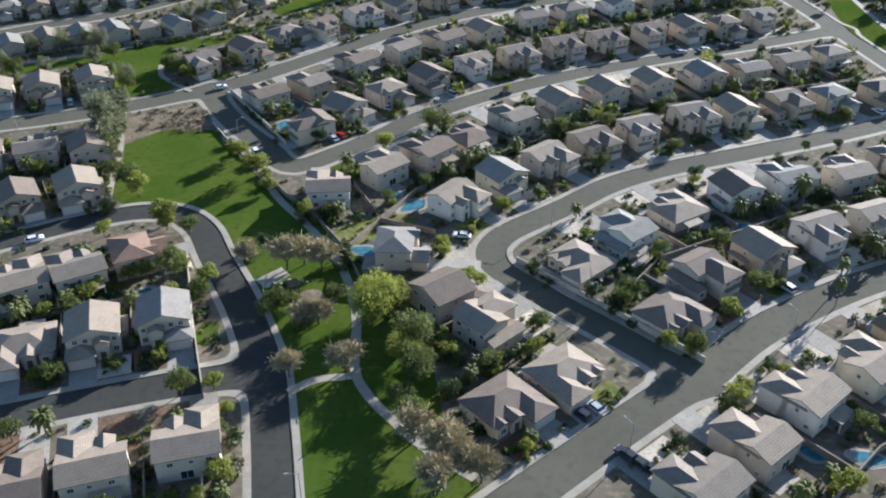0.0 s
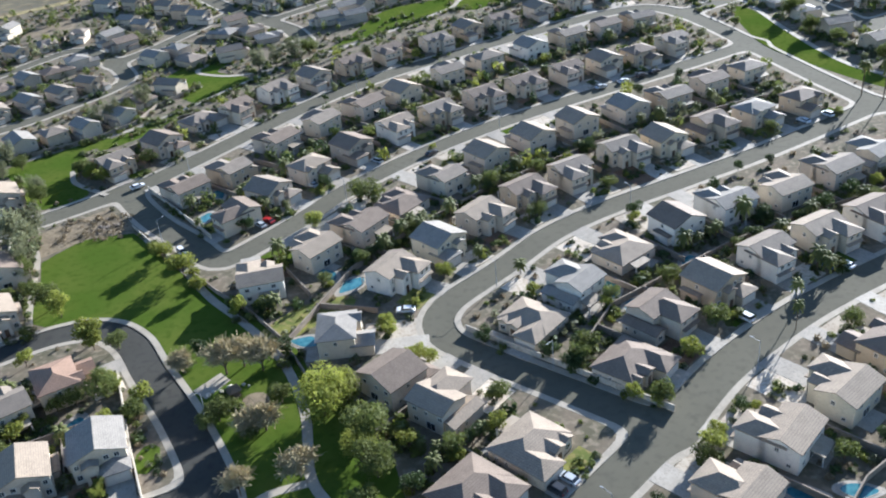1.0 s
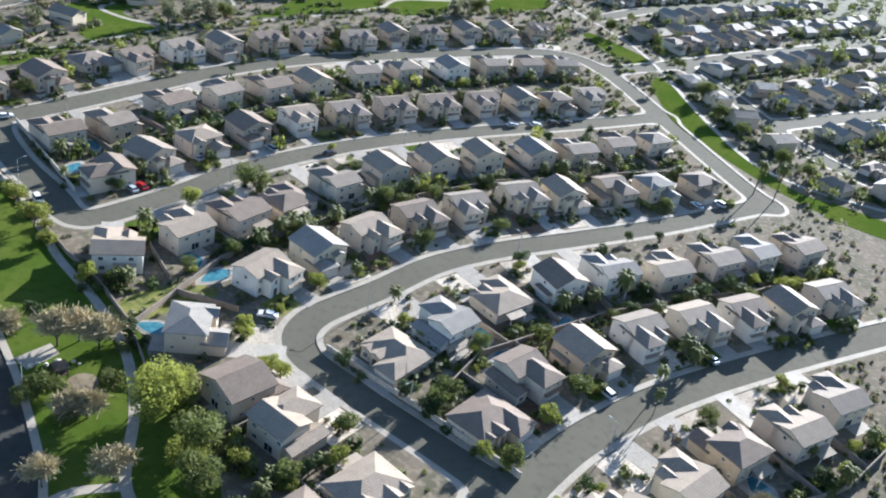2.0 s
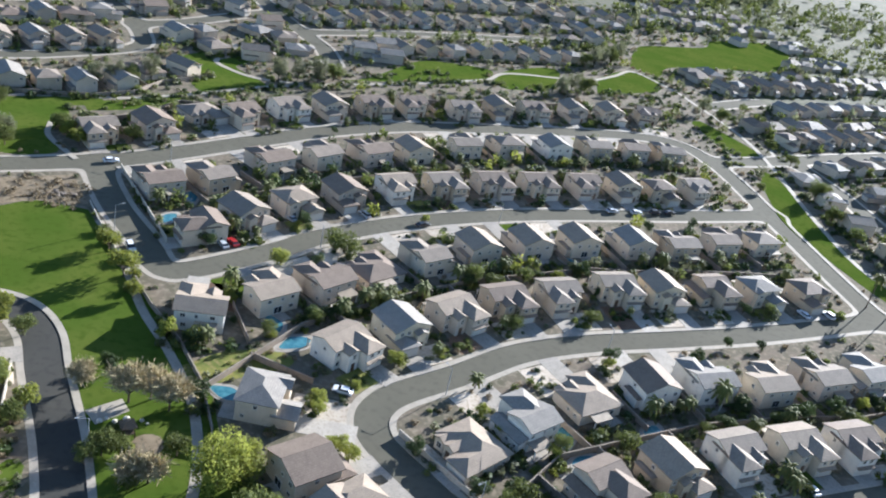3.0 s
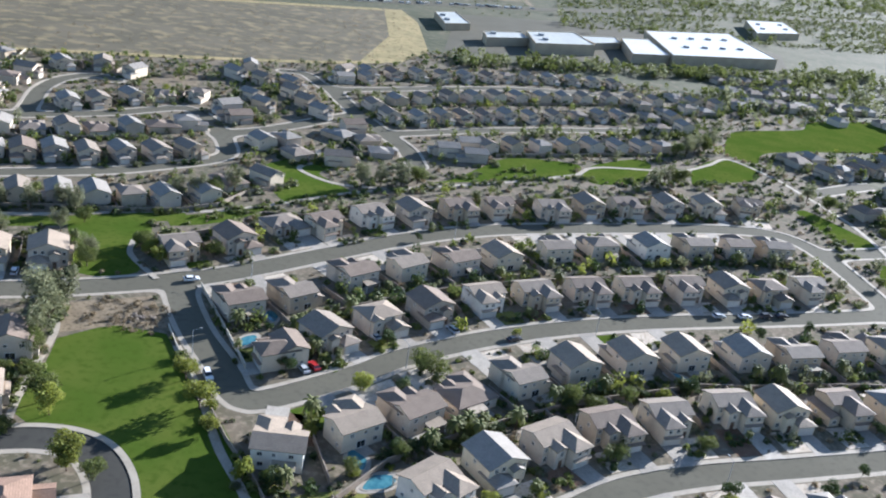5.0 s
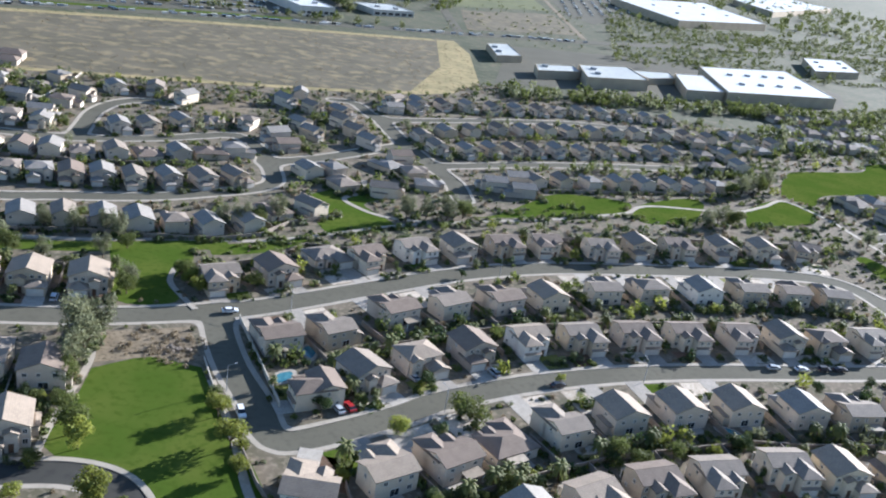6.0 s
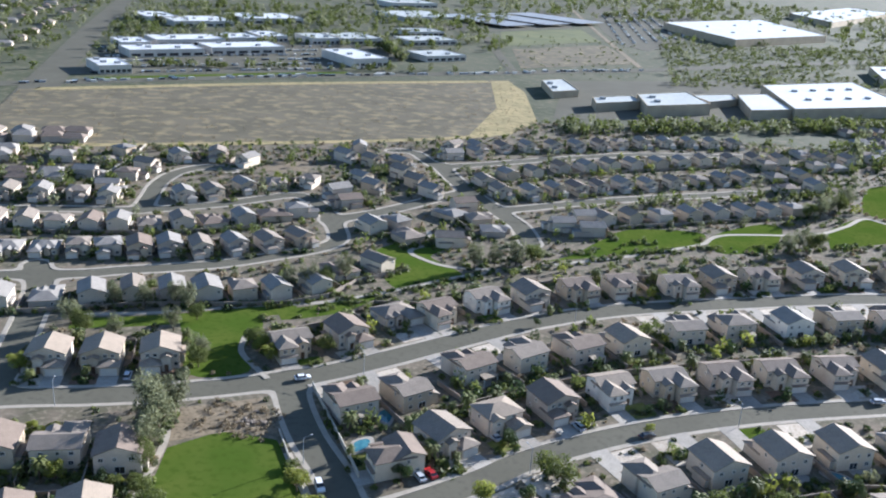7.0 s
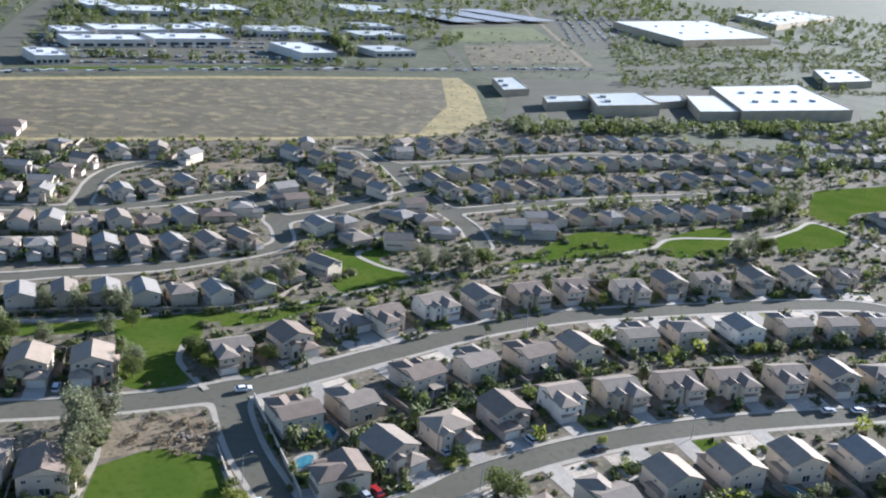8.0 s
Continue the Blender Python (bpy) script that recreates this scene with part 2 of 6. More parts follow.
# ---- streets ----
STREETS = {
    "north": curve([(-248.3, 209.1), (-196, 231.3), (-145, 251.7), (-125.4, 258.7), (-106.5, 267), (-88.9, 277), (-71.9, 288.8), (-58, 302.4), (-41.4, 319.9), (-16.7, 345), (11.5, 365.9), (43.6, 382.2), (90.2, 403.8), (120.2, 414.2), (135.9, 412.9), (145.7, 398.5), (151.6, 376.3), (157.3, 337.1), (162.7, 303.1), (168.6, 273.1)]),
    "second": curve([(-78.4, 283.5), (-75.1, 273.1), (-65, 255.8), (-53, 240.2), (-46.2, 230), (-39.2, 230), (-20, 248.3), (-9.9, 260.3), (12.3, 279), (39.2, 296), (70.2, 311), (115.6, 329.9), (158.1, 348.9)]),
    "third": curve([(52.3, 137.2), (36.7, 152.7), (21, 168.3), (12.2, 179.4), (14.2, 191), (31.4, 205.8), (47, 219.5), (66.6, 230), (92.8, 240.4), (124.1, 253.5), (169.9, 275.7)]),
    "fourth": curve([(-15.7, 81), (14.8, 107.5), (34, 124.1), (54.9, 141.5), (68.4, 153.6), (87.9, 166.6), (105.6, 175.7), (133.8, 187.8), (169, 201.5), (247.5, 231)]),
    "park": curve([(-22.2, 71.9), (-28.7, 105.8), (-32, 122.3), (-36.3, 140.2), (-44.9, 161.2), (-55.1, 180.8), (-61.5, 193.6), (-69.5, 201), (-79.7, 201.9), (-92.8, 196.7), (-110.2, 186.5), (-143.7, 167.3), (-196, 141.1)]),
    "side": curve([(-39.2, 138.5), (-54.5, 134.6), (-69.8, 129.8), (-84.3, 124.9), (-130.7, 109.8), (-196, 91.5)]),
    "loop": curve([(-260, 303), (-215, 319), (-178, 334), (-164, 343), (-148, 352), (-132, 363), (-117, 378), (-107, 389), (-102, 400), (-104, 410), (-112, 427)], 4),
    "upper": curve([(-300, 374), (-250, 389), (-221, 400), (-208, 404), (-195, 409), (-181, 418), (-163, 433), (-151, 447), (-138, 458), (-123, 445), (-112, 427)], 4),
    "crescent": curve([(-193, 410), (-199, 429), (-206, 452), (-207, 472), (-201, 486), (-192, 490), (-185, 486)], 4),
    "middle": curve([(-112, 428), (-99, 442), (-88, 458), (-76, 478), (-66, 493)], 4),
    "cross": curve([(-87, 545), (-75, 520), (-61, 495), (-45, 470), (-32, 450), (-25, 428)], 4),
    "far_row": curve([(-45, 470), (-30, 481), (-18, 491), (9, 511), (38, 530), (63, 545), (83, 558)], 4),
    "last_row": curve([(-119, 566), (-106, 567), (-87, 543), (-66, 555), (-40, 577), (-8, 602), (26, 625), (72, 644), (101, 656)], 4),
    "east": curve([(190, 430), (203, 385), (207, 345), (221, 310), (260, 265), (330, 230)], 4),
    "east_row": curve([(206, 352), (250, 372), (320, 402)], 4),
    "close_south": curve([(148, 399), (160, 406), (174, 413), (194, 425), (222, 442), (280, 476), (340, 512)], 4),
    "close_north": curve([(170, 489), (195.6, 511), (214.8, 525), (238, 538), (280, 564), (340, 602)], 4),
    "link": curve([(-195, 338), (-181, 319), (-166, 288), (-150, 252)], 4),
}
HALF = {"north": 4.4, "second": 3.9, "third": 3.8, "fourth": 4.3, "park": 3.8, "side": 4.0, "loop": 3.5, "middle": 3.8, "upper": 3.5, "crescent": 3.6,
        "cross": 4.4, "far_row": 3.5, "last_row": 3.5, "east": 4.8, "east_row": 4.4, "link": 4.2, "close_south": 4.4, "close_north": 4.2}


def street_field(x, y):
    """Metres from the nearest kerb (negative on the road), with rounded corners where streets meet."""
    k, total = 1.6, 0.0
    for name, line in STREETS.items():
        total = total + np.exp(-np.clip(distance(line, x, y) - HALF[name], -20, 60) / k)
    return -k * np.log(np.maximum(total, 1e-18))


def clip(poly, keep):
    out = []
    for i, (p, dp) in enumerate(poly):
        q, dq = poly[(i + 1) % len(poly)]
        if keep(dp) >= 0:
            out.append((p, dp))
        if keep(dp) * keep(dq) < 0:
            t = keep(dp) / (keep(dp) - keep(dq))
            out.append(((p[0] + t * (q[0] - p[0]), p[1] + t * (q[1] - p[1])), dp + t * (dq - dp)))
    return out


def street_bands(x0, y0, x1, y1, cell, bands):
    """Cuts a rectangle of the plan into bands of distance from the kerb. bands: (low, high, height, verts, faces)."""
    xs, ys = np.arange(x0, x1 + cell / 2, cell), np.arange(y0, y1 + cell / 2, cell)
    gx, gy = np.meshgrid(xs, ys)
    f = street_field(gx, gy)
    for j in range(len(ys) - 1):
        for i in range(len(xs) - 1):
            c = (f[j, i], f[j, i + 1], f[j + 1, i + 1], f[j + 1, i])
            lo, hi = min(c), max(c)
            q = ((xs[i], ys[j]), (xs[i + 1], ys[j]), (xs[i + 1], ys[j + 1]), (xs[i], ys[j + 1]))
            for low, high, z, verts, faces in bands:
                if hi < low or lo > high:
                    continue
                if lo >= low and hi <= high:
                    polys = [list(zip(q, c))]
                else:
                    polys = [[(q[a], c[a]) for a in tri] for tri in ((0, 1, 2), (0, 2, 3))]
                    polys = [clip(clip(p, lambda d: d - low), lambda d: high - d) for p in polys]
                for p in polys:
                    if len(p) > 2:
                        faces.append(tuple(range(len(verts), len(verts) + len(p))))
                        verts += [(*a, z) for a, _ in p]
                        if low == 0.0:  # the kerb's upright face
                            for n, (a, d) in enumerate(p):
                                b, e = p[(n + 1) % len(p)]
                                if abs(d) < 1e-6 and abs(e) < 1e-6:
                                    faces.append(tuple(range(len(verts), len(verts) + 4)))
                                    verts += [(*a, z), (*b, z), (*b, 0.0), (*a, 0.0)]


road, walkway, lots = ([], []), ([], []), ([], [])
BANDS = [(-99, 0.0, 0.0, *road), (0.0, 1.5, 0.15, *walkway), (1.5, 999, 0.13, *lots)]
street_bands(-210, 70, 210, 455, 1.5, BANDS)
street_bands(-210, 455, 210, 695, 2.5, BANDS)
street_bands(-330, 305, -210, 535, 2.5, BANDS)
street_bands(210, 200, 330, 500, 2.5, BANDS)
def split_faces(verts, faces, keep):
    """The faces whose first corner lies in a stretch of the plan, with their own corners."""
    out_v, out_f = [], []
    for f in faces:
        if keep(*verts[f[0]][:2]):
            out_f.append(tuple(range(len(out_v), len(out_v) + len(f))))
            out_v += [verts[k] for k in f]
    return out_v, out_f


def by_park(x, y):
    return -190 < x < -14 and y < 212


tagged(new("road", mesh_of("road", *split_faces(*road, by_park), M["asphalt_dark"])), "newer dark asphalt streets beside the park", "road", kind="structure")
road = split_faces(*road, lambda x, y: not by_park(x, y))
tagged(new("road", mesh_of("road", *road, M["asphalt"])), "worn grey asphalt streets between the house rows", "road", kind="structure")
tagged(new("pavement", mesh_of("pavement", *walkway, M["concrete"])), "pale concrete kerb and pavement along the streets", "pavement", kind="structure")
tagged(new("lots", mesh_of("lots", *lots, M["yard"])), "bare brown yard soil of the house lots", "ground", kind="structure")
ground = new("ground", mesh_of("ground", [(-4000, -800, -0.06), (4000, -800, -0.06), (4000, 4800, -0.06), (-4000, 4800, -0.06)], [(0, 1, 2, 3)], M["plain"]))
tagged(ground, "dry scrubby ground that reaches the horizon", "ground", kind="structure")


# ---- houses ----
def gable(walls, roof, x0, y0, x1, y1, z, pitch, axis, over=0.45, thick=0.2):
    """A gabled roof of two slabs over a box, with the wall's triangles under it."""
    flip = axis == "x"
    if flip:
        x0, y0, x1, y1 = y0, x0, y1, x1
    at = (lambda a, b, c: (b, a, c)) if flip else (lambda a, b, c: (a, b, c))
    xc, h = (x0 + x1) / 2, pitch * (x1 - x0) / 2
    for s, e in ((-1, x0), (1, x1)):
        pts = []
        for y in (y0 - over, y1 + over):
            for dz in (0, thick):
                pts += [at(e + s * over, y, z - pitch * over + dz), at(xc - s * 0.04, y, z + h + dz + 0.02 * (s > 0))]
        hull(roof, pts)
    hull(walls, [at(x, y, w) for y in (y0, y1) for x, w in ((x0, z - 0.3), (x1, z - 0.3), (x0, z), (x1, z), (xc, z + h))])


def hip(roof, x0, y0, x1, y1, z, pitch, over=0.5, thick=0.2):
    x0, y0, x1, y1 = x0 - over, y0 - over, x1 + over, y1 + over
    w, d = x1 - x0, y1 - y0
    s = min(w, d) / 2
    xc, yc, top = (x0 + x1) / 2, (y0 + y1) / 2, z + thick - pitch * over + pitch * s
    zz = z - pitch * over
    ridge = ((x0 + s, yc), (x1 - s, yc)) if w > d else ((xc, y0 + s), (xc, y1 - s))
    hull(roof, [(x, y, c) for x in (x0, x1) for y in (y0, y1) for c in (zz, zz + thick)] + [(*r, top) for r in ridge])


WINDOW_MESH = {}


def window(parent, x, y, z, face, w, h):
    """A window with its frame, and the pane under it. face: the way it looks, in quarter turns from the front."""
    key = (w, h)
    if key not in WINDOW_MESH:
        bm = bmesh.new()
        t = 0.12
        for a in ((-w / 2, -h / 2, w / 2, -h / 2 + t), (-w / 2, h / 2 - t, w / 2, h / 2), (-w / 2, -h / 2 + t, -w / 2 + t, h / 2 - t), (w / 2 - t, -h / 2 + t, w / 2, h / 2 - t), (-0.04, -h / 2 + t, 0.04, h / 2 - t)):
            box(bm, a[0], -0.1, a[1], a[2], 0.03, a[3])
        f = bpy.data.meshes.new("window")
        bmesh.ops.recalc_face_normals(bm, faces=bm.faces)
        bm.to_mesh(f)
        bm.free()
        f.materials.append(M["trim"])
        bm = bmesh.new()
        box(bm, -w / 2 + t, -0.05, -h / 2 + t, w / 2 - t, 0.02, h / 2 - t)
        g = bpy.data.meshes.new("pane")
        bmesh.ops.recalc_face_normals(bm, faces=bm.faces)
        bm.to_mesh(g)
        bm.free()
        g.materials.append(M["glass"])
        WINDOW_MESH[key] = f, g
    f, g = WINDOW_MESH[key]
    ob = new("window", f)
    ob.parent, ob.matrix_basis = parent, pose(x, y, z, 0, 0, 90 * face)
    pane = new("pane", g)
    pane.parent = ob
    return ob


def garage_door(parent, x0, x1, y):
    bm = bmesh.new()
    for k in range(4):
        box(bm, x0, y - 0.07, 0.15 + 0.53 * k, x1, y + 0.02, 0.15 + 0.53 * k + 0.5)
    return part("garage_door", bm, M["garage"], parent, "pale panelled garage door")


def skirt(bm, x0, x1, y, z, out=0.8, rise=0.4):
    hull(bm, [(x, yy, zz) for x in (x0 - 0.3, x1 + 0.3) for yy, zz in ((y - out, z), (y - out, z - 0.15), (y + 0.05, z + rise), (y + 0.05, z))])


JOINED = {}


def volume(root, x0, y0, x1, y1, z, roof, pitch, axis="y", flip=False, over=0.45, back=None, top=True):
    """One mass of a house: a wall part, and a roof part over it. roof: gable, hip or lean. back: how far a wing's roof runs into the next mass."""
    if flip:
        x0, x1 = -x1, -x0
    w, r = JOINED[root] if root in JOINED else (bmesh.new(), bmesh.new())
    box(w, x0, y0, 0.0, x1, y1, z)
    y2 = y1 if back is None else back
    if roof == "gable":
        gable(w, r, x0, y0, x1, y2, z, pitch, axis, over)
    elif roof == "hip":
        hip(r, x0, y0, x1, y2, z, pitch, over)
    if root not in JOINED:
        part("wall", w, WALLS[0], root)
        part("roof", r, ROOFS[0], root)


def house(style, mirror, far=False):
    """A house that looks towards -y, its base at the origin. far: fewer small parts."""
    root = new("house")
    if far:
        JOINED[root] = bmesh.new(), bmesh.new()
    f = mirror
    if style == 0:      # two storeys, long ridge along the street, hipped wing over the garage and an entry gable
        volume(root, -5.5, -1.4, 5.5, 6.2, 5.4, "gable", 0.34, "x", f)
        volume(root, 0.1, -6.0, 5.5, 0.0, 5.2, "hip", 0.41, "y", f, back=3.4)
        volume(root, -3.6, -4.0, -0.4, 0.0, 5.0, "gable", 0.48, "y", f, 0.35, back=1.4)
        gar, door, eave, back, half_w = (0.6, 5.0, -6.0), (-2.6, -1.5, -4.0), 5.4, 6.2, 5.5
        wins = [(-4.5, -1.4, 1.6, 0, 1.2, 1.5), (-4.5, -1.4, 4.1, 0, 1.0, 1.2), (1.7, -6.0, 4.1, 0, 1.1, 1.2), (3.9, -6.0, 4.1, 0, 1.1, 1.2), (-2.0, -4.0, 3.9, 0, 1.0, 1.4)]
    elif style == 1:    # deep two-storey house, ridge across the street, low garage in front
        volume(root, -5.2, -3.4, 5.2, 6.6, 5.4, "gable", 0.38, "y", f)
        volume(root, 0.0, -6.6, 5.2, -3.0, 2.9, "hip", 0.36, "y", f, back=-0.5)
        volume(root, -3.0, -5.0, -0.3, -3.0, 4.6, "gable", 0.43, "y", f, 0.35, back=-1.0)
        volume(root, -6.5, 0.5, -5.0, 5.5, 2.7, "hip", 0.25, "y", f, 0.35, back=5.6)
        gar, door, eave, back, half_w = (0.4, 4.8, -6.6), (-2.2, -1.1, -5.0), 5.4, 6.6, 5.2
        wins = [(-4.2, -3.4, 1.6, 0, 1.2, 1.4), (-4.2, -3.4, 4.1, 0, 1.0, 1.2), (1.4, -3.4, 4.6, 0, 1.1, 1.2), (3.4, -3.4, 4.6, 0, 1.1, 1.2)]
    elif style == 2:    # one storey, wide hipped roof, two front gables
        volume(root, -6.3, -3.0, 6.3, 6.4, 3.1, "hip", 0.34, "x", f)
        volume(root, 0.6, -6.8, 6.3, -2.0, 3.0, "hip", 0.38, "y", f, back=2.4)
        volume(root, -2.8, -4.4, -0.2, -2.5, 3.3, "gable", 0.41, "y", f, 0.35, back=0.4)
        volume(root, -5.9, -3.9, -3.4, -2.5, 3.0, "gable", 0.41, "y", f, 0.35, back=0.0)
        gar, door, eave, back, half_w = (1.0, 5.9, -6.8), (-2.1, -1.0, -4.4), 3.1, 6.4, 6.3
        wins = [(-4.6, -3.9, 1.5, 0, 1.4, 1.4)]
    elif style == 3:    # two storeys, hipped, lower garage wing, one upper gable
        volume(root, -5.4, -2.4, 5.4, 6.0, 5.3, "hip", 0.34, "x", f)
        volume(root, -0.1, -6.4, 5.4, -2.0, 3.0, "gable", 0.38, "y", f, back=-1.6)
        volume(root, -4.9, -3.6, -1.5, -2.0, 5.1, "gable", 0.46, "y", f, 0.35, back=1.2)
        gar, door, eave, back, half_w = (0.4, 4.9, -6.4), (-1.3, -0.3, -2.4), 5.3, 6.0, 5.4
        wins = [(-3.2, -3.6, 1.6, 0, 1.4, 1.5), (-3.2, -3.6, 4.0, 0, 1.2, 1.2), (2.4, -2.4, 4.5, 0, 1.4, 0.9)]
    else:               # two storeys, broad hipped front wing and a lower side
        volume(root, -3.6, -1.0, 5.6, 6.2, 5.4, "gable", 0.34, "x", f)
        volume(root, -1.0, -6.2, 5.6, 0.0, 5.2, "hip", 0.41, "y", f, back=3.8)
        volume(root, -6.0, -3.4, -2.6, 5.6, 3.0, "gable", 0.41, "y", f)
        gar, door, eave, back, half_w = (0.3, 5.0, -6.2), (-2.4, -1.5, -2.2), 5.4, 6.2, 5.6
        wins = [(-4.4, -3.4, 1.5, 0, 1.3, 1.3), (0.6, -6.2, 4.1, 0, 1.1, 1.2), (3.9, -6.2, 4.1, 0, 1.1, 1.2)]
    wins.append((-0.4, back, 1.25, 2, 2.4, 2.0))
    wins.append((3.4, back, 1.6, 2, 1.3, 1.2))
    if eave > 4:
        wins += [(-3.0, back, 4.1, 2, 1.2, 1.1), (0.6, back, 4.1, 2, 0.9, 1.0), (3.6, back, 4.1, 2, 1.2, 1.1)]
    if not far:
        for s in (-1, 1):
            low = style in (2, 4) and s < 0
            wins.append((s * (6.0 if style == 4 and s < 0 else half_w), 2.0, 1.6 if low or eave < 4 else 4.1, 1 if s > 0 else 3, 0.9, 1.1))
            if style != 1 or s > 0:
                wins.append((s * (6.0 if style == 4 and s < 0 else half_w), 4.4, 1.5, 1 if s > 0 else 3, 0.9, 0.9))
    if mirror:
        gar, door = (-gar[1], -gar[0], gar[2]), (-door[1], -door[0], door[2])
        wins = [(-x, y, z, {0: 0, 2: 2, 1: 3, 3: 1}[q], a, b) for x, y, z, q, a, b in wins]
    if far:
        part("wall", JOINED[root][0], WALLS[0], root)
        part("roof", JOINED[root][1], ROOFS[0], root)
    garage_door(root, *gar)
    if style in (0, 4) and not far:
        bm = bmesh.new()
        skirt(bm, gar[0] - 0.3, gar[1] + 0.3, gar[2], 2.5)
        part("garage_canopy", bm, ROOFS[0], root)
    if not far:
        bm = bmesh.new()
        box(bm, door[0], door[2] - 0.06, 0.1, door[1], door[2] + 0.02, 2.2)
        part("door", bm, M["door"], root, "dark panelled front door")
        if (style, mirror) in ((0, False), (2, True), (4, True), (3, False)):
            bm = bmesh.new()
            px = 1.6 if mirror else -1.6
            hull(bm, [(px + sx, y, z) for sx in (-2.6, 2.6) for y, z in ((back - 0.1, 2.75), (back - 0.1, 2.95), (back + 2.8, 2.3), (back + 2.8, 2.5))])
            cover = part("patio_cover", bm, M["patio"], root, "tan sloping patio cover")
            for sx in (-2.4, 2.4):
                bm = bmesh.new()
                box(bm, px + sx - 0.12, back + 2.4, 0.05, px + sx + 0.12, back + 2.64, 2.36)
                part("post", bm, M["trim"], cover)
    for q in (wins if not far else wins[:1] + wins[-1:]):
        window(root, *q)
    return root, gar


HOUSE_KINDS, FAR_KINDS, GARAGE = {}, {}, {}
for s in range(5):
    for m in (False, True):
        HOUSE_KINDS[s, m], GARAGE[s, m] = house(s, m)
        FAR_KINDS[s, m], _ = house(s, m, True)
WALL_WORD = ("white", "cream", "tan", "beige", "sand", "taupe")
ROOF_WORD = ("grey-brown", "brown", "tan", "grey", "rust-brown")
HOUSE_WORD = ("two-storey stucco house with twin front gables", "deep two-storey stucco house with hipped front", "single-storey stucco house with wide hipped roof",
              "two-storey stucco house with low garage wing", "two-storey stucco house with broad front wing")
PLACED = []      # x, y, yaw in degrees, style, mirror


def paint(ob, material):
    ob.material_slots[0].link = "OBJECT"
    ob.material_slots[0].material = material


def nearest_on(line, x, y):
    k = int(np.argmin(np.hypot(line[:, 0] - x, line[:, 1] - y)))
    a, b = line[max(k - 2, 0)], line[min(k + 2, len(line) - 1)]
    t = (b - a) / np.linalg.norm(b - a)
    n = np.array([-t[1], t[0]])
    if n @ (np.array([x, y]) - line[k]) > 0:
        n = -n
    return line[k], n      # n looks from the house to the street


def place_house(kinds, x, y, yaw, style, mirror, wall, roof, group):
    ob = copy_thing(kinds[style, mirror], pose(x, y, 0.1, 0, 0, yaw))
    for c in ob.children:
        if c.name.startswith("wall"):
            paint(c, WALLS[wall])
        elif c.name.startswith("roof") or c.name.startswith("garage_canopy"):
            paint(c, ROOFS[roof])
    tagged(ob, "%s %s under %s roof tiles" % (WALL_WORD[wall], HOUSE_WORD[style], ROOF_WORD[roof]), "house", group)
    return ob


YARD_RNG = random.Random(4)


def driveway(x, y, yaw, style, mirror, pale=False):
    """A slab from the garage to the kerb."""
    x0, x1, y0 = GARAGE[style, mirror]
    m = pose(x, y, 0, 0, 0, yaw)
    steps = np.arange(0.0, 14.0, 0.25)
    ways = [m @ Vector(((x0 + x1) / 2, y0 - s, 0)) for s in steps]
    on_road = street_field(np.array([p.x for p in ways]), np.array([p.y for p in ways])) < 0.15
    out = steps[on_road.argmax()] if on_road.any() else 14
    if out >= 14 or out < 0.5:
        return
    bm = bmesh.new()
    box(bm, x0 - 0.5, y0 - out, -0.02, x1 + 0.5, y0 - 0.05, 0.175)
    ob = part("driveway", bm, M["drive"])
    ob.matrix_basis = m
    tagged(ob, "grey concrete driveway from garage to kerb", "driveway", kind="structure")
    # the front yard beside the drive, and often a slab behind the house
    pick = "gravel" if pale else YARD_RNG.choice(("gravel", "gravel", "gravel", "mulch", "mulch", "dry_lawn", "lawn"))
    wide = 7.2
    a, b = (-wide, x0 - 0.5) if x0 > -x1 else (x1 + 0.5, wide)
    if out > 2.5:
        bm = bmesh.new()
        box(bm, a, y0 - out + 1.95, -0.02, b, y0 + 2.2, 0.145)
        ob = part("front_yard", bm, M[pick])
        ob.matrix_basis = m
        tagged(ob, {"gravel": "tan gravel front yard", "mulch": "brown mulch front yard", "dry_lawn": "dry yellow-green front lawn", "lawn": "small green front lawn"}[pick] + " beside the driveway", "yard", kind="structure")
    if YARD_RNG.random() < 0.7:
        bm = bmesh.new()
        s = YARD_RNG.uniform(-2.5, 2.5)
        box(bm, s - 3.2, 6.0, -0.02, s + 3.2, 9.3, 0.15)
        ob = part("patio", bm, M["drive"])
        ob.matrix_basis = m
        tagged(ob, "grey concrete patio behind the house", "patio", kind="structure")


def house_row(street, group, spots, shift=0.0):
    """Houses along a street. spots: x, y, style (+10: mirrored), wall and roof colour."""
    line = STREETS[street]
    for x, y, code, wall, roof in spots:
        foot, n = nearest_on(line, x, y)
        yaw = math.degrees(math.atan2(n[1], n[0])) + 90
        x, y = x + n[0] * shift, y + n[1] * shift
        ob = place_house(HOUSE_KINDS, x, y, yaw, code % 10, code >= 10, wall, roof, group)
        PLACED.append((x, y, yaw, code % 10, code >= 10, group))
        driveway(x, y, yaw, code % 10, code >= 10, "south of the fourth" in group or "south of the third" in group)


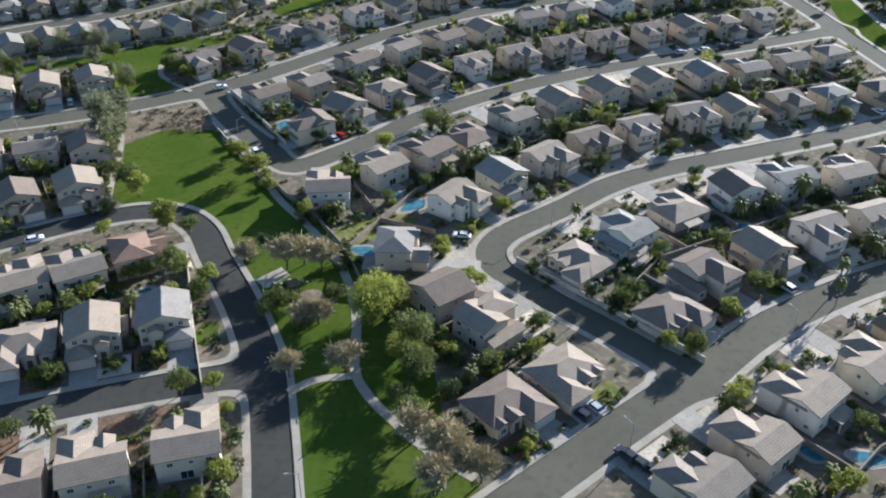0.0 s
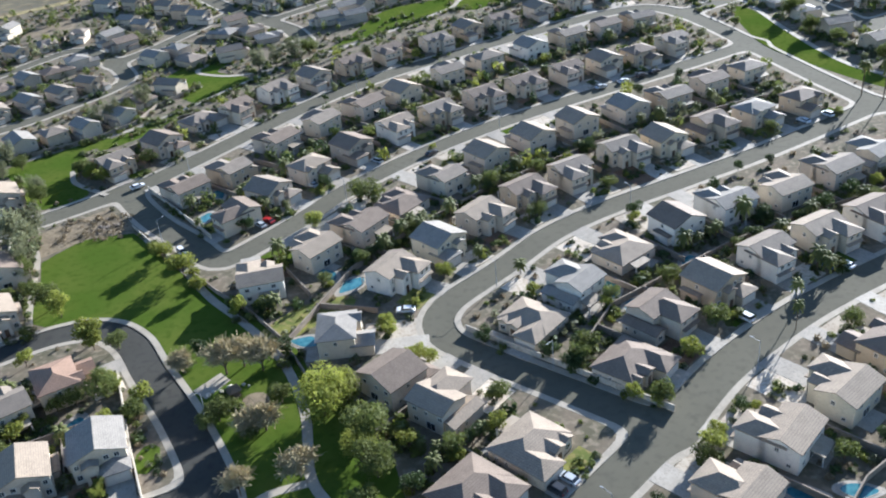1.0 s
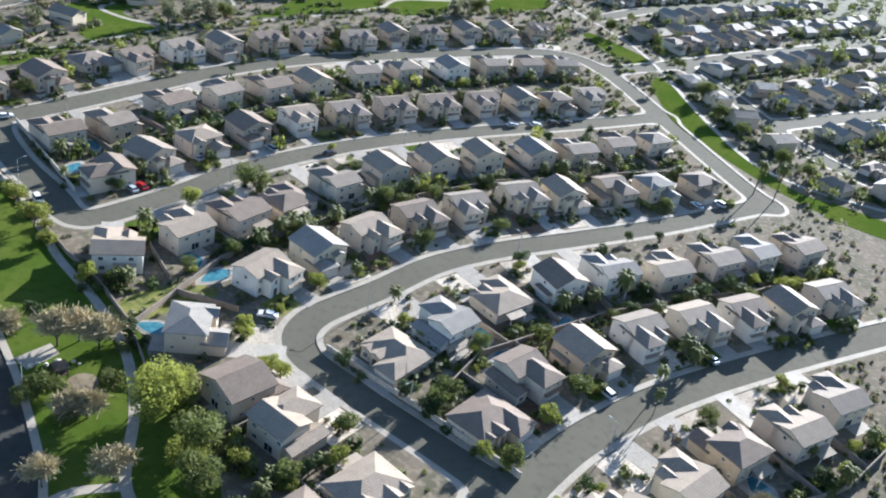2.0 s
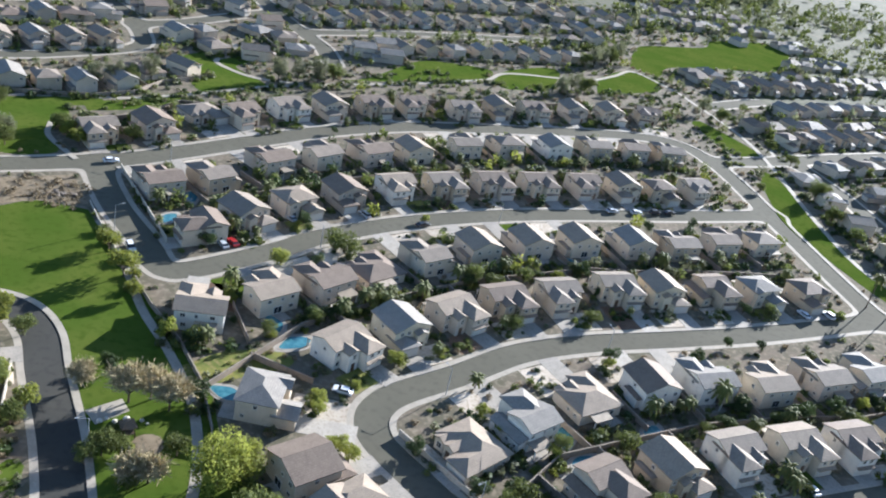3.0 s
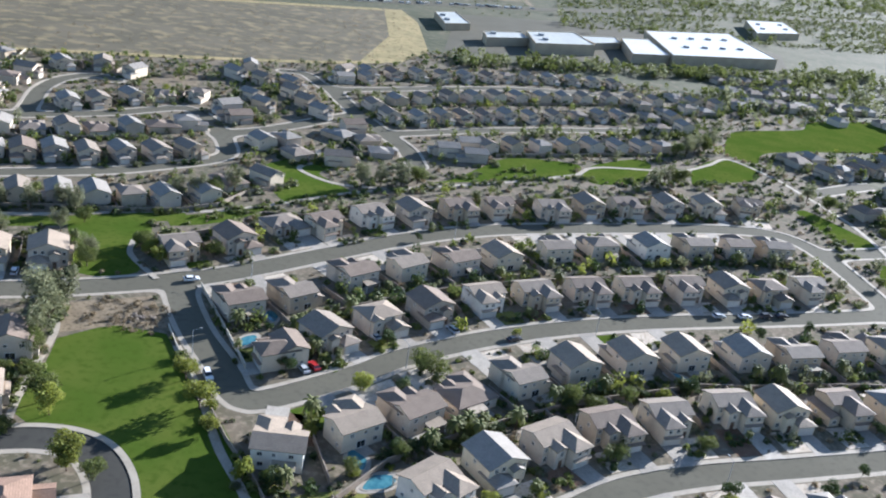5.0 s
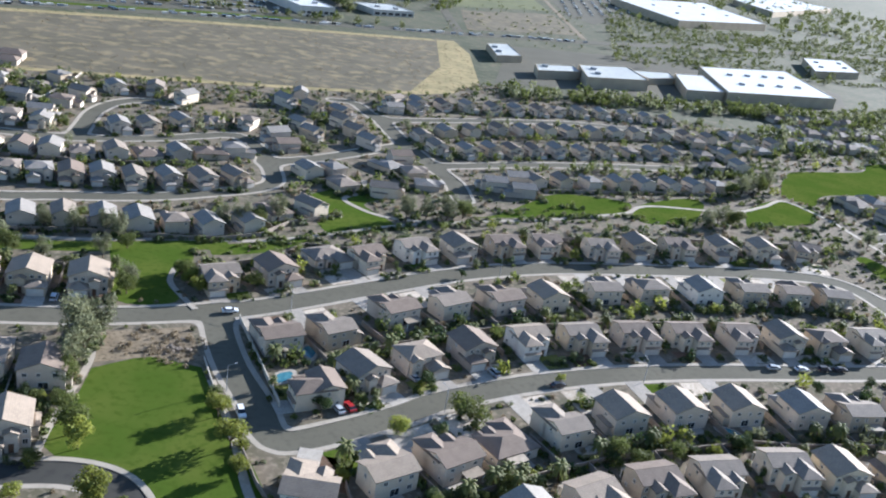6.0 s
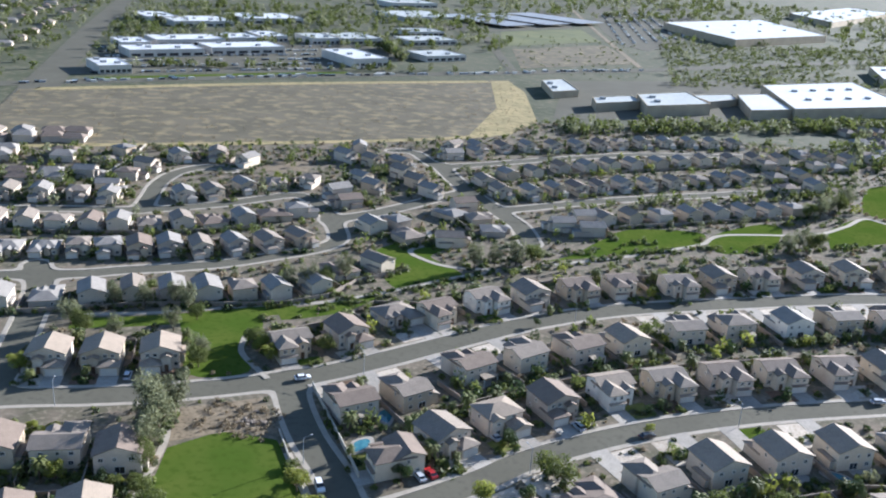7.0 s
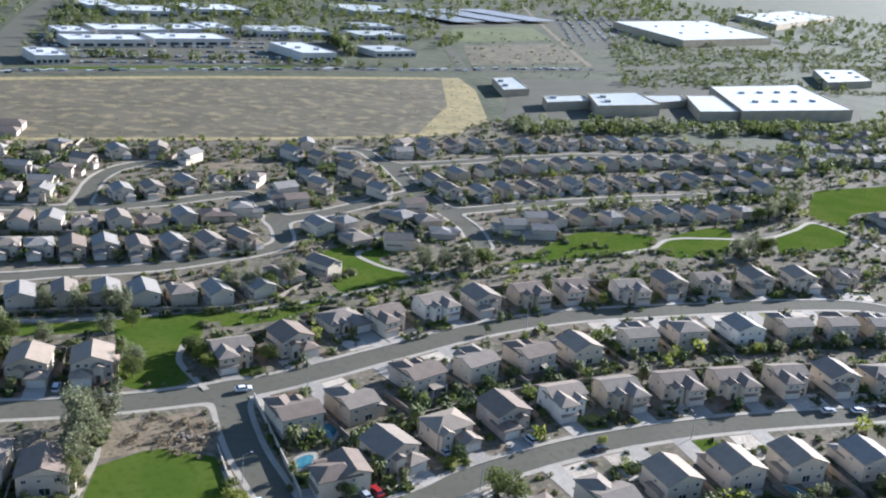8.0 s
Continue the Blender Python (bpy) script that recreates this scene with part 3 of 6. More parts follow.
house_row("north", "houses north of the upper street", [
    (-145.6, 270.2, 1, 3, 2), (-132.0, 274.8, 1, 2, 2), (-117.2, 280.6, 11, 3, 2), (-84.2, 298.1, 10, 2, 0), (-70.6, 311.3, 1, 3, 1), (-60.4, 332.6, 2, 3, 0),
    (-46.3, 336.3, 10, 1, 1), (-32.9, 351.4, 0, 0, 0), (-18.1, 361.9, 11, 3, 0), (-2.6, 373.1, 0, 2, 1), (12.9, 383, 10, 1, 1), (33.8, 390.2, 0, 3, 0), (50, 402, 11, 2, 0), (65.5, 409.7, 0, 1, 1)])
house_row("north", "houses north of the upper street", [
    (85.5, 419.8, 11, 3, 0), (103.9, 427.7, 1, 1, 2), (123.6, 437.5, 10, 2, 1)])
house_row("north", "houses south of the upper street", [
    (-58.4, 271.6, 0, 3, 1), (-44.8, 281.8, 4, 2, 0), (-31.4, 302, 0, 3, 1), (-17.2, 314.2, 10, 1, 0), (-0.6, 325.4, 0, 3, 1), (13.8, 335, 1, 1, 2), (32.5, 350, 10, 1, 0),
    (50, 360.5, 3, 3, 0), (69.8, 368.5, 1, 0, 3), (88, 377.5, 0, 2, 0), (105, 384, 10, 3, 1), (122, 389, 0, 2, 0)])
house_row("second", "houses north of the second street", [
    (-41.4, 248.9, 4, 1, 1), (-30.4, 260.5, 1, 3, 0), (-18.3, 273.7, 3, 3, 2), (-4.7, 286.4, 11, 5, 1), (11, 298.9, 10, 0, 2), (26.3, 307.5, 0, 2, 0), (43.3, 316.9, 0, 3, 1),
    (60.1, 324.4, 0, 1, 1), (78.5, 332.5, 10, 3, 1), (94.3, 338.1, 11, 1, 0), (109, 342.2, 3, 2, 1), (125.9, 351.1, 10, 1, 0)])
house_row("second", "houses south of the second street", [
    (-30.9, 210.4, 0, 0, 2), (-18.3, 222.1, 10, 1, 2), (-5.1, 232.4, 0, 3, 1), (6.7, 244.3, 12, 3, 1), (21.4, 256.1, 4, 1, 0), (35.5, 268.6, 11, 3, 2), (52.2, 278, 1, 3, 2),
    (68.8, 286, 11, 1, 2), (88, 292, 1, 3, 3), (104.4, 296.7, 0, 2, 0), (121, 306, 10, 3, 1), (138.1, 313.3, 3, 1, 0)])
house_row("third", "houses north of the third street", [
    (-9.9, 181.2, 13, 1, 3), (3.9, 203.5, 0, 0, 2), (16.6, 215.8, 11, 4, 3), (29.7, 226.9, 0, 3, 2), (43.7, 237.7, 0, 2, 1), (59.4, 246.5, 10, 1, 0), (77.3, 256.7, 0, 1, 0),
    (92, 260.5, 1, 4, 2), (109.1, 267.3, 4, 2, 1), (126.1, 272.6, 3, 1, 3), (144.5, 277.8, 13, 2, 1)])
house_row("third", "houses west of the street bend", [(1, 163.1, 11, 3, 1), (10.4, 152.2, 4, 3, 2)])
house_row("third", "houses south of the third street", [
    (31.8, 176.6, 2, 1, 2), (43.8, 188.3, 14, 0, 3), (60, 202.4, 12, 3, 2), (77, 211.9, 11, 0, 1), (93.6, 217.8, 0, 0, 3), (110.2, 221, 10, 1, 2), (128.7, 229.2, 0, 3, 0), (142.4, 234.5, 14, 1, 3), (160.5, 240.2, 0, 3, 1)])
house_row("fourth", "houses north of the fourth street", [
    (50, 156.3, 2, 3, 1), (59.8, 170.2, 4, 3, 1), (76.9, 179.5, 1, 2, 2), (94, 188.7, 10, 0, 0), (110.4, 194.9, 0, 1, 2), (126.6, 200.1, 10, 0, 1), (141.3, 204.1, 1, 1, 0), (157, 211.5, 0, 3, 0),
    (12.3, 127.2, 2, 1, 1), (25, 136.3, 12, 3, 2)])
house_row("fourth", "houses south of the fourth street", [
    (44.3, 107.5, 0, 1, 0), (57, 118.4, 4, 3, 2), (69.1, 130.1, 0, 0, 2), (84.9, 139.3, 10, 4, 2), (100, 150.5, 3, 2, 1), (117.7, 157.3, 0, 3, 2), (132.8, 168.2, 10, 1, 0)])
house_row("park", "houses along the park street", [(-72.2, 177.8, 3, 2, 4), (-84.3, 170.4, 0, 3, 0), (-95.7, 165.7, 10, 1, 2), (-97.1, 207.8, 11, 3, 2), (-110.5, 201.2, 1, 2, 1)])
house_row("side", "houses along the side street", [
    (-59.1, 151.4, 1, 1, 3), (-72.5, 146.4, 11, 3, 2), (-86.2, 142.9, 12, 3, 2), (-45.6, 116.4, 10, 3, 2), (-60.5, 110.7, 0, 1, 2), (-73, 104.5, 10, 3, 1)])
house_row("north", "houses south of the upper street", [(-103.2, 233.6, 1, 3, 1), (-117.2, 231.5, 10, 1, 0), (-131, 227.6, 1, 2, 1)])

# ---- far houses ----
random.seed(11)


def far_row(street, group, spots, size=0.95, styles=(1, 1, 3, 1, 2)):
    """Houses with fewer small parts, along a street farther off. spots: x, y."""
    for x, y in spots:
        foot, n = nearest_on(STREETS[street], x, y)
        yaw = math.degrees(math.atan2(n[1], n[0])) + 90
        style, mirror = random.choice(styles), random.random() < 0.5
        ob = place_house(FAR_KINDS, x, y, yaw, style, mirror, random.choice((1, 2, 3, 3, 5)), random.choice((0, 3, 1, 3, 0)), group)
        ob.scale = (size * random.uniform(0.76, 0.9), size * random.uniform(1.0, 1.16), size * random.uniform(0.82, 0.95))
        PLACED.append((x, y, yaw, style, mirror, group))


far_row("loop", "houses south of the loop street", [(-186, 305), (-173, 311), (-161, 318), (-149.5, 324), (-138, 329), (-127, 332), (-116, 336), (-105.5, 340), (-95, 350), (-90, 366), (-80, 378)])
far_row("loop", "houses north of the loop street", [(-236, 335), (-223, 340), (-211, 345), (-199, 350), (-188, 354), (-177.5, 357), (-167, 360.5), (-157.5, 366), (-146, 369), (-135, 376), (-124, 384), (-114, 393)])
far_row("upper", "houses south of the upper loop", [(-248, 368), (-236, 372), (-224, 376), (-212, 379), (-200, 383), (-190, 387), (-179, 391), (-168, 397), (-157, 403), (-147, 411), (-136, 420), (-127, 429)])
far_row("upper", "houses north of the upper loop", [(-183, 431), (-173, 440), (-163, 454), (-153, 468), (-139, 475), (-122, 463), (-113, 450), (-212, 417), (-226, 415), (-240, 409), (-254, 405)])
far_row("crescent", "houses round the crescent", [(-219, 432), (-221, 453), (-221, 471), (-216, 494), (-200, 505), (-182, 500), (-244, 474), (-240, 448), (-246, 494)])
far_row("middle", "houses beside the connecting street", [(-99, 511), (-88, 496), (-78, 482), (-116, 492), (-106, 478), (-93, 421), (-84, 428), (-76, 414), (-64, 452), (-136, 532), (-120, 528), (-105, 532)])
far_row("cross", "houses beside the crossing street", [(-59, 466), (-50, 450), (-41, 435), (-56, 414), (-15, 452), (-6, 466), (-2, 450)])
far_row("far_row", "houses north of the far row", [(-46, 495), (-31, 499), (-20, 510), (-9, 518), (2, 526), (14, 534), (27, 542), (41, 552), (55, 562), (68, 571), (80, 578)], 0.92, (1, 1, 1, 3))
far_row("far_row", "houses south of the far row", [(3, 470), (16, 478), (30, 486), (44, 494), (57, 503), (71, 511), (84, 518), (97, 526)], 0.92, (1, 1, 1, 3))
far_row("last_row", "houses south of the last row", [(-58, 514), (-48, 531), (-36, 545), (-22, 560), (-8, 570), (5, 579), (18, 587), (33, 597), (47, 606), (60, 616), (77, 626), (92, 634)], 0.92, (1, 1, 1, 3))
far_row("last_row", "houses north of the last row", [(-136, 556), (-87, 584), (-72, 588), (-57, 594), (-43, 602), (-28, 610), (-14, 618), (0, 628), (12, 638), (26, 648), (41, 657), (56, 663), (71, 668), (86, 674), (-84, 562), (-70, 573)], 0.92, (1, 1, 1, 3))
far_row("east", "houses along the east street", [(189, 396), (191, 372), (193, 350), (199, 328), (219, 392), (233, 312), (222, 376), (250, 296), (270, 280), (225, 292), (243, 260), (262, 244)])
far_row("east_row", "houses along the east row", [(232, 346), (248, 354), (264, 361), (280, 368), (296, 375), (236, 384), (252, 391), (268, 398), (284, 404)])
far_row("close_north", "houses north of the green belt's close", [(187, 524), (198, 532), (209, 540), (220, 546), (232, 553), (244, 561), (256, 568), (268, 576), (281, 584)], 0.95, (1, 1, 0, 3))
far_row("close_north", "houses south of the green belt's close", [(214, 503), (226, 511), (238, 518), (250, 526), (262, 533), (275, 541), (288, 549)], 0.95, (1, 1, 0, 3))
far_row("close_south", "houses along the belt's east close", [(198, 446), (210, 454), (222, 461), (234, 468), (246, 475), (259, 482), (272, 489), (208, 417), (220, 424), (232, 431), (244, 438), (257, 445)], 0.95, (1, 1, 0, 3))
far_row("last_row", "houses at the far green", [(101, 566), (114, 600), (98, 622), (100, 596), (118, 580), (112, 616), (127, 668), (136, 655), (108, 640), (128, 632), (142, 640), (153, 660)])
for kinds in (HOUSE_KINDS, FAR_KINDS):
    for k in kinds.values():
        for o in (*k.children_recursive, k):
            bpy.data.objects.remove(o)


# ---- lawns, paths and the park ----
def beside(street, low, high, out):
    """Plan points along a street between two values of y, moved sideways."""
    line = STREETS[street]
    t = np.gradient(line, axis=0)
    t /= np.linalg.norm(t, axis=1)[:, None]
    p = line + np.stack([-t[:, 1], t[:, 0]], 1) * out
    return [tuple(q) for q, c in zip(p, line) if low <= c[1] <= high][::3]


street_side = [q for q in beside("park", 78, 203.5, -(HALF["park"] + 1.4)) if q[0] > -86]
lawn_a = [(-20, 76), (-4, 74), (6, 88), (10, 99), (7, 108), (2, 116), (0, 128), (-2, 142), (-9, 156), (-17, 169), (-22, 183), (-34, 200), (-46, 217.5), (-51, 221), (-56.3, 229), (-64.5, 241.5), (-71.5, 251.8),
          (-86, 252), (-90, 247.5), (-95.4, 241), (-91.7, 226), (-91, 216), (-89, 208.5)]
patch("lawn", lawn_a + [q for q in street_side[::-1]], 0.142, M["lawn"], "mown green park lawn", "lawn", smooth=False)
LAWNS = [
    [(-125, 308), (-119, 298), (-107, 277), (-92, 283.5), (-99, 297), (-99, 312), (-104, 321), (-114, 320)],
    [(-66.7, 424), (-80.6, 404), (-84, 393), (-76, 372), (-63.4, 358.5), (-45.8, 378), (-55, 390), (-62, 397), (-58, 410)],
    [(-17.6, 407), (-6.8, 420), (4.4, 444), (14.4, 462), (30, 470), (50, 471), (44.2, 451), (16, 429)],
    [(50, 453), (54.6, 469.5), (63, 482), (81, 499), (88, 495), (84, 475), (77, 458), (57, 445)],
    [(105, 470), (108, 490), (114, 506), (132, 528), (149, 521), (143, 498), (125, 483)],
    [(135, 539), (143, 573), (156, 602), (205, 637), (224, 670), (291, 708), (272, 655), (249, 611), (192, 577), (162, 556), (150, 530)],
    [(163, 379), (160, 348), (164, 326), (174, 296), (188, 272), (196, 280), (184, 293), (177, 339), (175, 392), (168, 398)],
    [(150, 452), (156, 458), (168, 441), (175, 428), (176, 421), (163, 415), (156, 425)],
]
for pts in LAWNS:
    patch("lawn", pts, 0.145, M["lawn"], "mown green lawn of the park belt", "lawn", 3)
for line, width in (([(-156, 297), (-142, 303), (-128, 310), (-112, 320), (-94, 331)], 8), ([(-98, 324), (-90, 329), (-80, 338), (-72, 349)], 9), ([(192, 276), (210, 262), (235, 250), (270, 236)], 16)):
    ribbon("lawn", curve(line, 3), width, 0.15 + 0.001 * (width - 8), 0.1, M["lawn"], "mown green lawn strip of the park belt", "lawn")
patch("dirt_lot", [(-103, 258), (-82.5, 271), (-72.5, 255), (-85.4, 251.5), (-96.5, 243.5)], 0.15, M["tan_lot"], "bare tan earth slope with scattered stones", "ground", smooth=False)
for line, width in (([(-103.5, 257), (-97.5, 244.5), (-94, 227.5), (-91.2, 214), (-89, 206)], 1.7),
                    ([(-67, 247), (-60, 236.5), (-52.5, 224.5), (-44.3, 209.3), (-34.9, 195.9), (-26.9, 182.6), (-22.2, 171), (-19, 157), (-18, 141), (-15, 133), (-9, 125), (-2.4, 117.7), (6, 111)], 2.1),
                    ([(-30.2, 133), (-25.6, 136.6), (-18.3, 138)], 2.0),
                    ([(-101.9, 305), (-98.9, 295), (-90.4, 286), (-85.4, 281.5)], 1.8),
                    ([(-159, 303), (-135, 313), (-112, 326.5), (-87, 339), (-69, 355.5), (-44.5, 381), (-13, 405.5), (10, 421.5), (35, 443), (48, 455), (60, 473), (100, 489), (120, 510), (135, 529), (152, 509), (160, 490), (174, 446), (177, 405), (176, 358), (178, 316), (187, 297), (204, 285), (250, 265)], 2.2),
                    ([(-69, 428), (-66, 412), (-71, 401), (-66, 394), (-52, 388), (-30, 392)], 2.2)):
    ribbon("path", curve(line, 1.5), width, 0.2, 0.12, M["concrete"], "pale concrete footpath across the lawn", "path")
patch("sand_bed", [(-29.9 + 3.1 * math.cos(a), 164.8 + 3.1 * math.sin(a)) for a in np.arange(0, 6.28, 0.52)], 0.19, M["tan_lot"], "round tan sand bed of the play area", "ground")


patch("plaza", [(-44, 171.5), (-38.5, 176.8), (-36, 173.5), (-40.8, 168)], 0.185, M["concrete"], "pale concrete pad beside the play area", "paving", smooth=False)


# ---- trees ----
def leaf_mat(name, a, b, c, through_light=0.45):
    m = mat(name, a, b, 0.5, c, 3.0, 0.7, shade=0.22, coords="Object", spec=0.25)
    n, link = m.node_tree.nodes, m.node_tree.links.new
    bsdf, out = n["Principled BSDF"], n["Material Output"]
    tr, mx = n.new("ShaderNodeBsdfTranslucent"), n.new("ShaderNodeMixShader")
    link(bsdf.inputs["Base Color"].links[0].from_socket, tr.inputs["Color"])
    mx.inputs[0].default_value = through_light
    link(bsdf.outputs[0], mx.inputs[1])
    link(tr.outputs[0], mx.inputs[2])
    link(mx.outputs[0], out.inputs["Surface"])
    return m


LEAF = {
    "green": leaf_mat("leaf_green", (0.11, 0.13, 0.034), (0.075, 0.096, 0.024), (0.165, 0.178, 0.05), 0.45),
    "bright": leaf_mat("leaf_yellow_green", (0.23, 0.25, 0.045), (0.165, 0.19, 0.035), (0.3, 0.3, 0.06), 0.5),
    "grey": leaf_mat("leaf_grey_green", (0.16, 0.168, 0.09), (0.12, 0.128, 0.066), (0.21, 0.212, 0.12), 0.4),
    "dark": leaf_mat("leaf_dark", (0.046, 0.068, 0.021), (0.032, 0.05, 0.015), (0.068, 0.095, 0.027), 0.3),
    "dry": leaf_mat("dry_grass", (0.28, 0.22, 0.14), (0.22, 0.17, 0.105), (0.18, 0.16, 0.09), 0.35),
    "frond": leaf_mat("palm_frond", (0.125, 0.14, 0.04), (0.085, 0.1, 0.026), (0.2, 0.19, 0.065), 0.35),
}


def tube(verts, faces, a, b, ra, rb, sides=5):
    a, b = Vector(a), Vector(b)
    q = (b - a).to_track_quat("Z", "Y")
    k = len(verts)
    for p, r in ((a, ra), (b, rb)):
        for i in range(sides):
            t = 6.2832 * i / sides
            verts.append(tuple(p + q @ Vector((r * math.cos(t), r * math.sin(t), 0))))
    for i in range(sides):
        j = (i + 1) % sides
        faces.append((k + i, k + j, k + sides + j, k + sides + i))


def leaves(rng, lobes, count, size):
    """Small folded leaf clumps in the outer shell of some lobes (x, y, z, radius, flattening)."""
    verts, faces = [], []
    weight = np.array([l[3] ** 2 for l in lobes])
    pick = rng.choice(len(lobes), count, p=weight / weight.sum())
    for k in pick:
        x, y, z, r, fl = lobes[k]
        d = rng.normal(size=3)
        d /= np.linalg.norm(d)
        c = np.array([x, y, z]) + d * r * (0.55 + 0.5 * rng.random()) * np.array([1, 1, fl])
        if c[2] < 0.15:
            c[2] = 0.15 + 0.2 * rng.random()
        u = rng.normal(size=3)
        u /= np.linalg.norm(u)
        v = np.cross(u, d)
        v /= np.linalg.norm(v) + 1e-6
        s = size * (0.6 + 0.8 * rng.random())
        i = len(verts)
        verts += [tuple(c - u * s), tuple(c + v * s * 0.6 + d * s * 0.3), tuple(c + u * s), tuple(c - v * s * 0.6)]
        faces += [(i, i + 1, i + 2), (i, i + 2, i + 3)]
    return verts, faces


def tree(name, seed, height, radius, leaf, count, size, trunk=0.2, flat=0.8, lobes=9, base=0.3):
    """A tapered trunk with limbs and an uneven crown of leaf clumps."""
    rng = np.random.default_rng(seed)
    root = new(name)
    tv, tf, blobs = [], [], []
    zc = height * (base + (1 - base) / 2)
    tube(tv, tf, (0, 0, -0.1), (0.1, 0.05, height * base), trunk, trunk * 0.75, 7)
    for k in range(lobes):
        a, rr = 2.4 * k + rng.random(), radius * (0.25 + 0.45 * rng.random())
        p = (rr * math.cos(a), rr * math.sin(a), zc + (height - zc) * (rng.random() * 1.1 - 0.55))
        blobs.append((*p, radius * (0.38 + 0.22 * rng.random()), flat))
        tube(tv, tf, (0.1, 0.05, height * base * 0.95), p, trunk * 0.45, trunk * 0.1, 5)
    t = new("trunk", mesh_of("trunk", tv, tf, M["bark"], True))
    c = new("crown", mesh_of("crown", *leaves(rng, blobs, count, size), LEAF[leaf]))
    t.parent = c.parent = root
    return root


def bare_tree(name, seed, height, radius):
    """A leafless tree: a trunk, forking limbs, and a haze of fine twigs."""
    rng = np.random.default_rng(seed)
    root = new(name)
    tv, tf, wv, wf = [], [], [], []
    fork = height * 0.25
    tube(tv, tf, (0, 0, -0.1), (0, 0, fork), 0.22, 0.17, 7)
    for k in range(11):
        a = 2.4 * k + rng.random() * 0.6
        e = 0.35 + 0.9 * rng.random()
        mid = Vector((math.cos(a) * math.cos(e) * radius * 0.5, math.sin(a) * math.cos(e) * radius * 0.5, fork + math.sin(e) * height * 0.36))
        tube(tv, tf, (0, 0, fork * 0.95), mid, 0.1, 0.06, 5)
        for _ in range(4):
            end = mid + Vector((rng.normal() * radius * 0.3 + mid.x * 0.5, rng.normal() * radius * 0.3 + mid.y * 0.5, height * (0.1 + 0.22 * rng.random())))
            tube(tv, tf, mid, end, 0.05, 0.02, 4)
            for _ in range(70):
                b = mid.lerp(end, 0.3 + 0.7 * rng.random())
                tip = b + Vector((rng.normal() * 0.8, rng.normal() * 0.8, 0.35 + rng.normal() * 0.6))
                side = Vector((rng.normal(), rng.normal(), rng.normal())).normalized() * 0.036
                i = len(wv)
                wv += [tuple(b - side), tuple(b + side), tuple(tip + side * 2.2), tuple(tip - side * 2.2)]
                wf.append((i, i + 1, i + 2, i + 3))
    t = new("trunk", mesh_of("trunk", tv, tf, M["bark"], True))
    c = new("crown", mesh_of("crown", wv, wf, M["twig"]))
    t.parent = c.parent = root
    return root


def palm(name, seed, height, spread):
    """A palm: a ringed trunk and drooping fronds of paired leaflets."""
    rng = np.random.default_rng(seed)
    root = new(name)
    tv, tf, fv, ff = [], [], [], []
    steps = 8
    for k in range(steps):
        tube(tv, tf, (0, 0, height * k / steps - 0.05), (0, 0, height * (k + 1) / steps), 0.2 - 0.008 * k, 0.16 - 0.008 * k, 7)
    for k in range(26):
        a, rise = 2.4 * k, 1.2 - 1.9 * k / 26
        pts = []
        for s in range(6):
            u = s / 5
            pts.append(Vector((math.cos(a) * spread * u, math.sin(a) * spread * u, height + spread * (rise * u - 0.9 * u * u))))
        side = Vector((-math.sin(a), math.cos(a), 0))
        for p, q, s in zip(pts, pts[1:], range(5)):
            for sg in (-1, 1):
                w0, w1 = 0.5 * (0.4 + s * 0.22) * (s < 4) + 0.3 * (s == 4), 0.5 * (0.62 + s * 0.22) * (s < 3) + 0.25 * (s >= 3)
                i = len(fv)
                fv += [tuple(p), tuple(q), tuple(q + side * sg * w1 - Vector((0, 0, w1 * 0.4))), tuple(p + side * sg * w0 - Vector((0, 0, w0 * 0.4)))]
                ff.append((i, i + 1, i + 2, i + 3))
    t = new("trunk", mesh_of("trunk", tv, tf, M["bark"], True))
    c = new("crown", mesh_of("crown", fv, ff, LEAF["frond"]))
    t.parent = c.parent = root
    return root


def bush(name, seed, radius, leaf, count, size, tall=0.8):
    rng = np.random.default_rng(seed)
    lobes = [(rng.normal() * radius * 0.35, rng.normal() * radius * 0.35, radius * tall * 0.6, radius * (0.5 + 0.2 * rng.random()), tall) for _ in range(5)]
    return new(name, mesh_of(name, *leaves(rng, lobes, count, size), LEAF[leaf]))


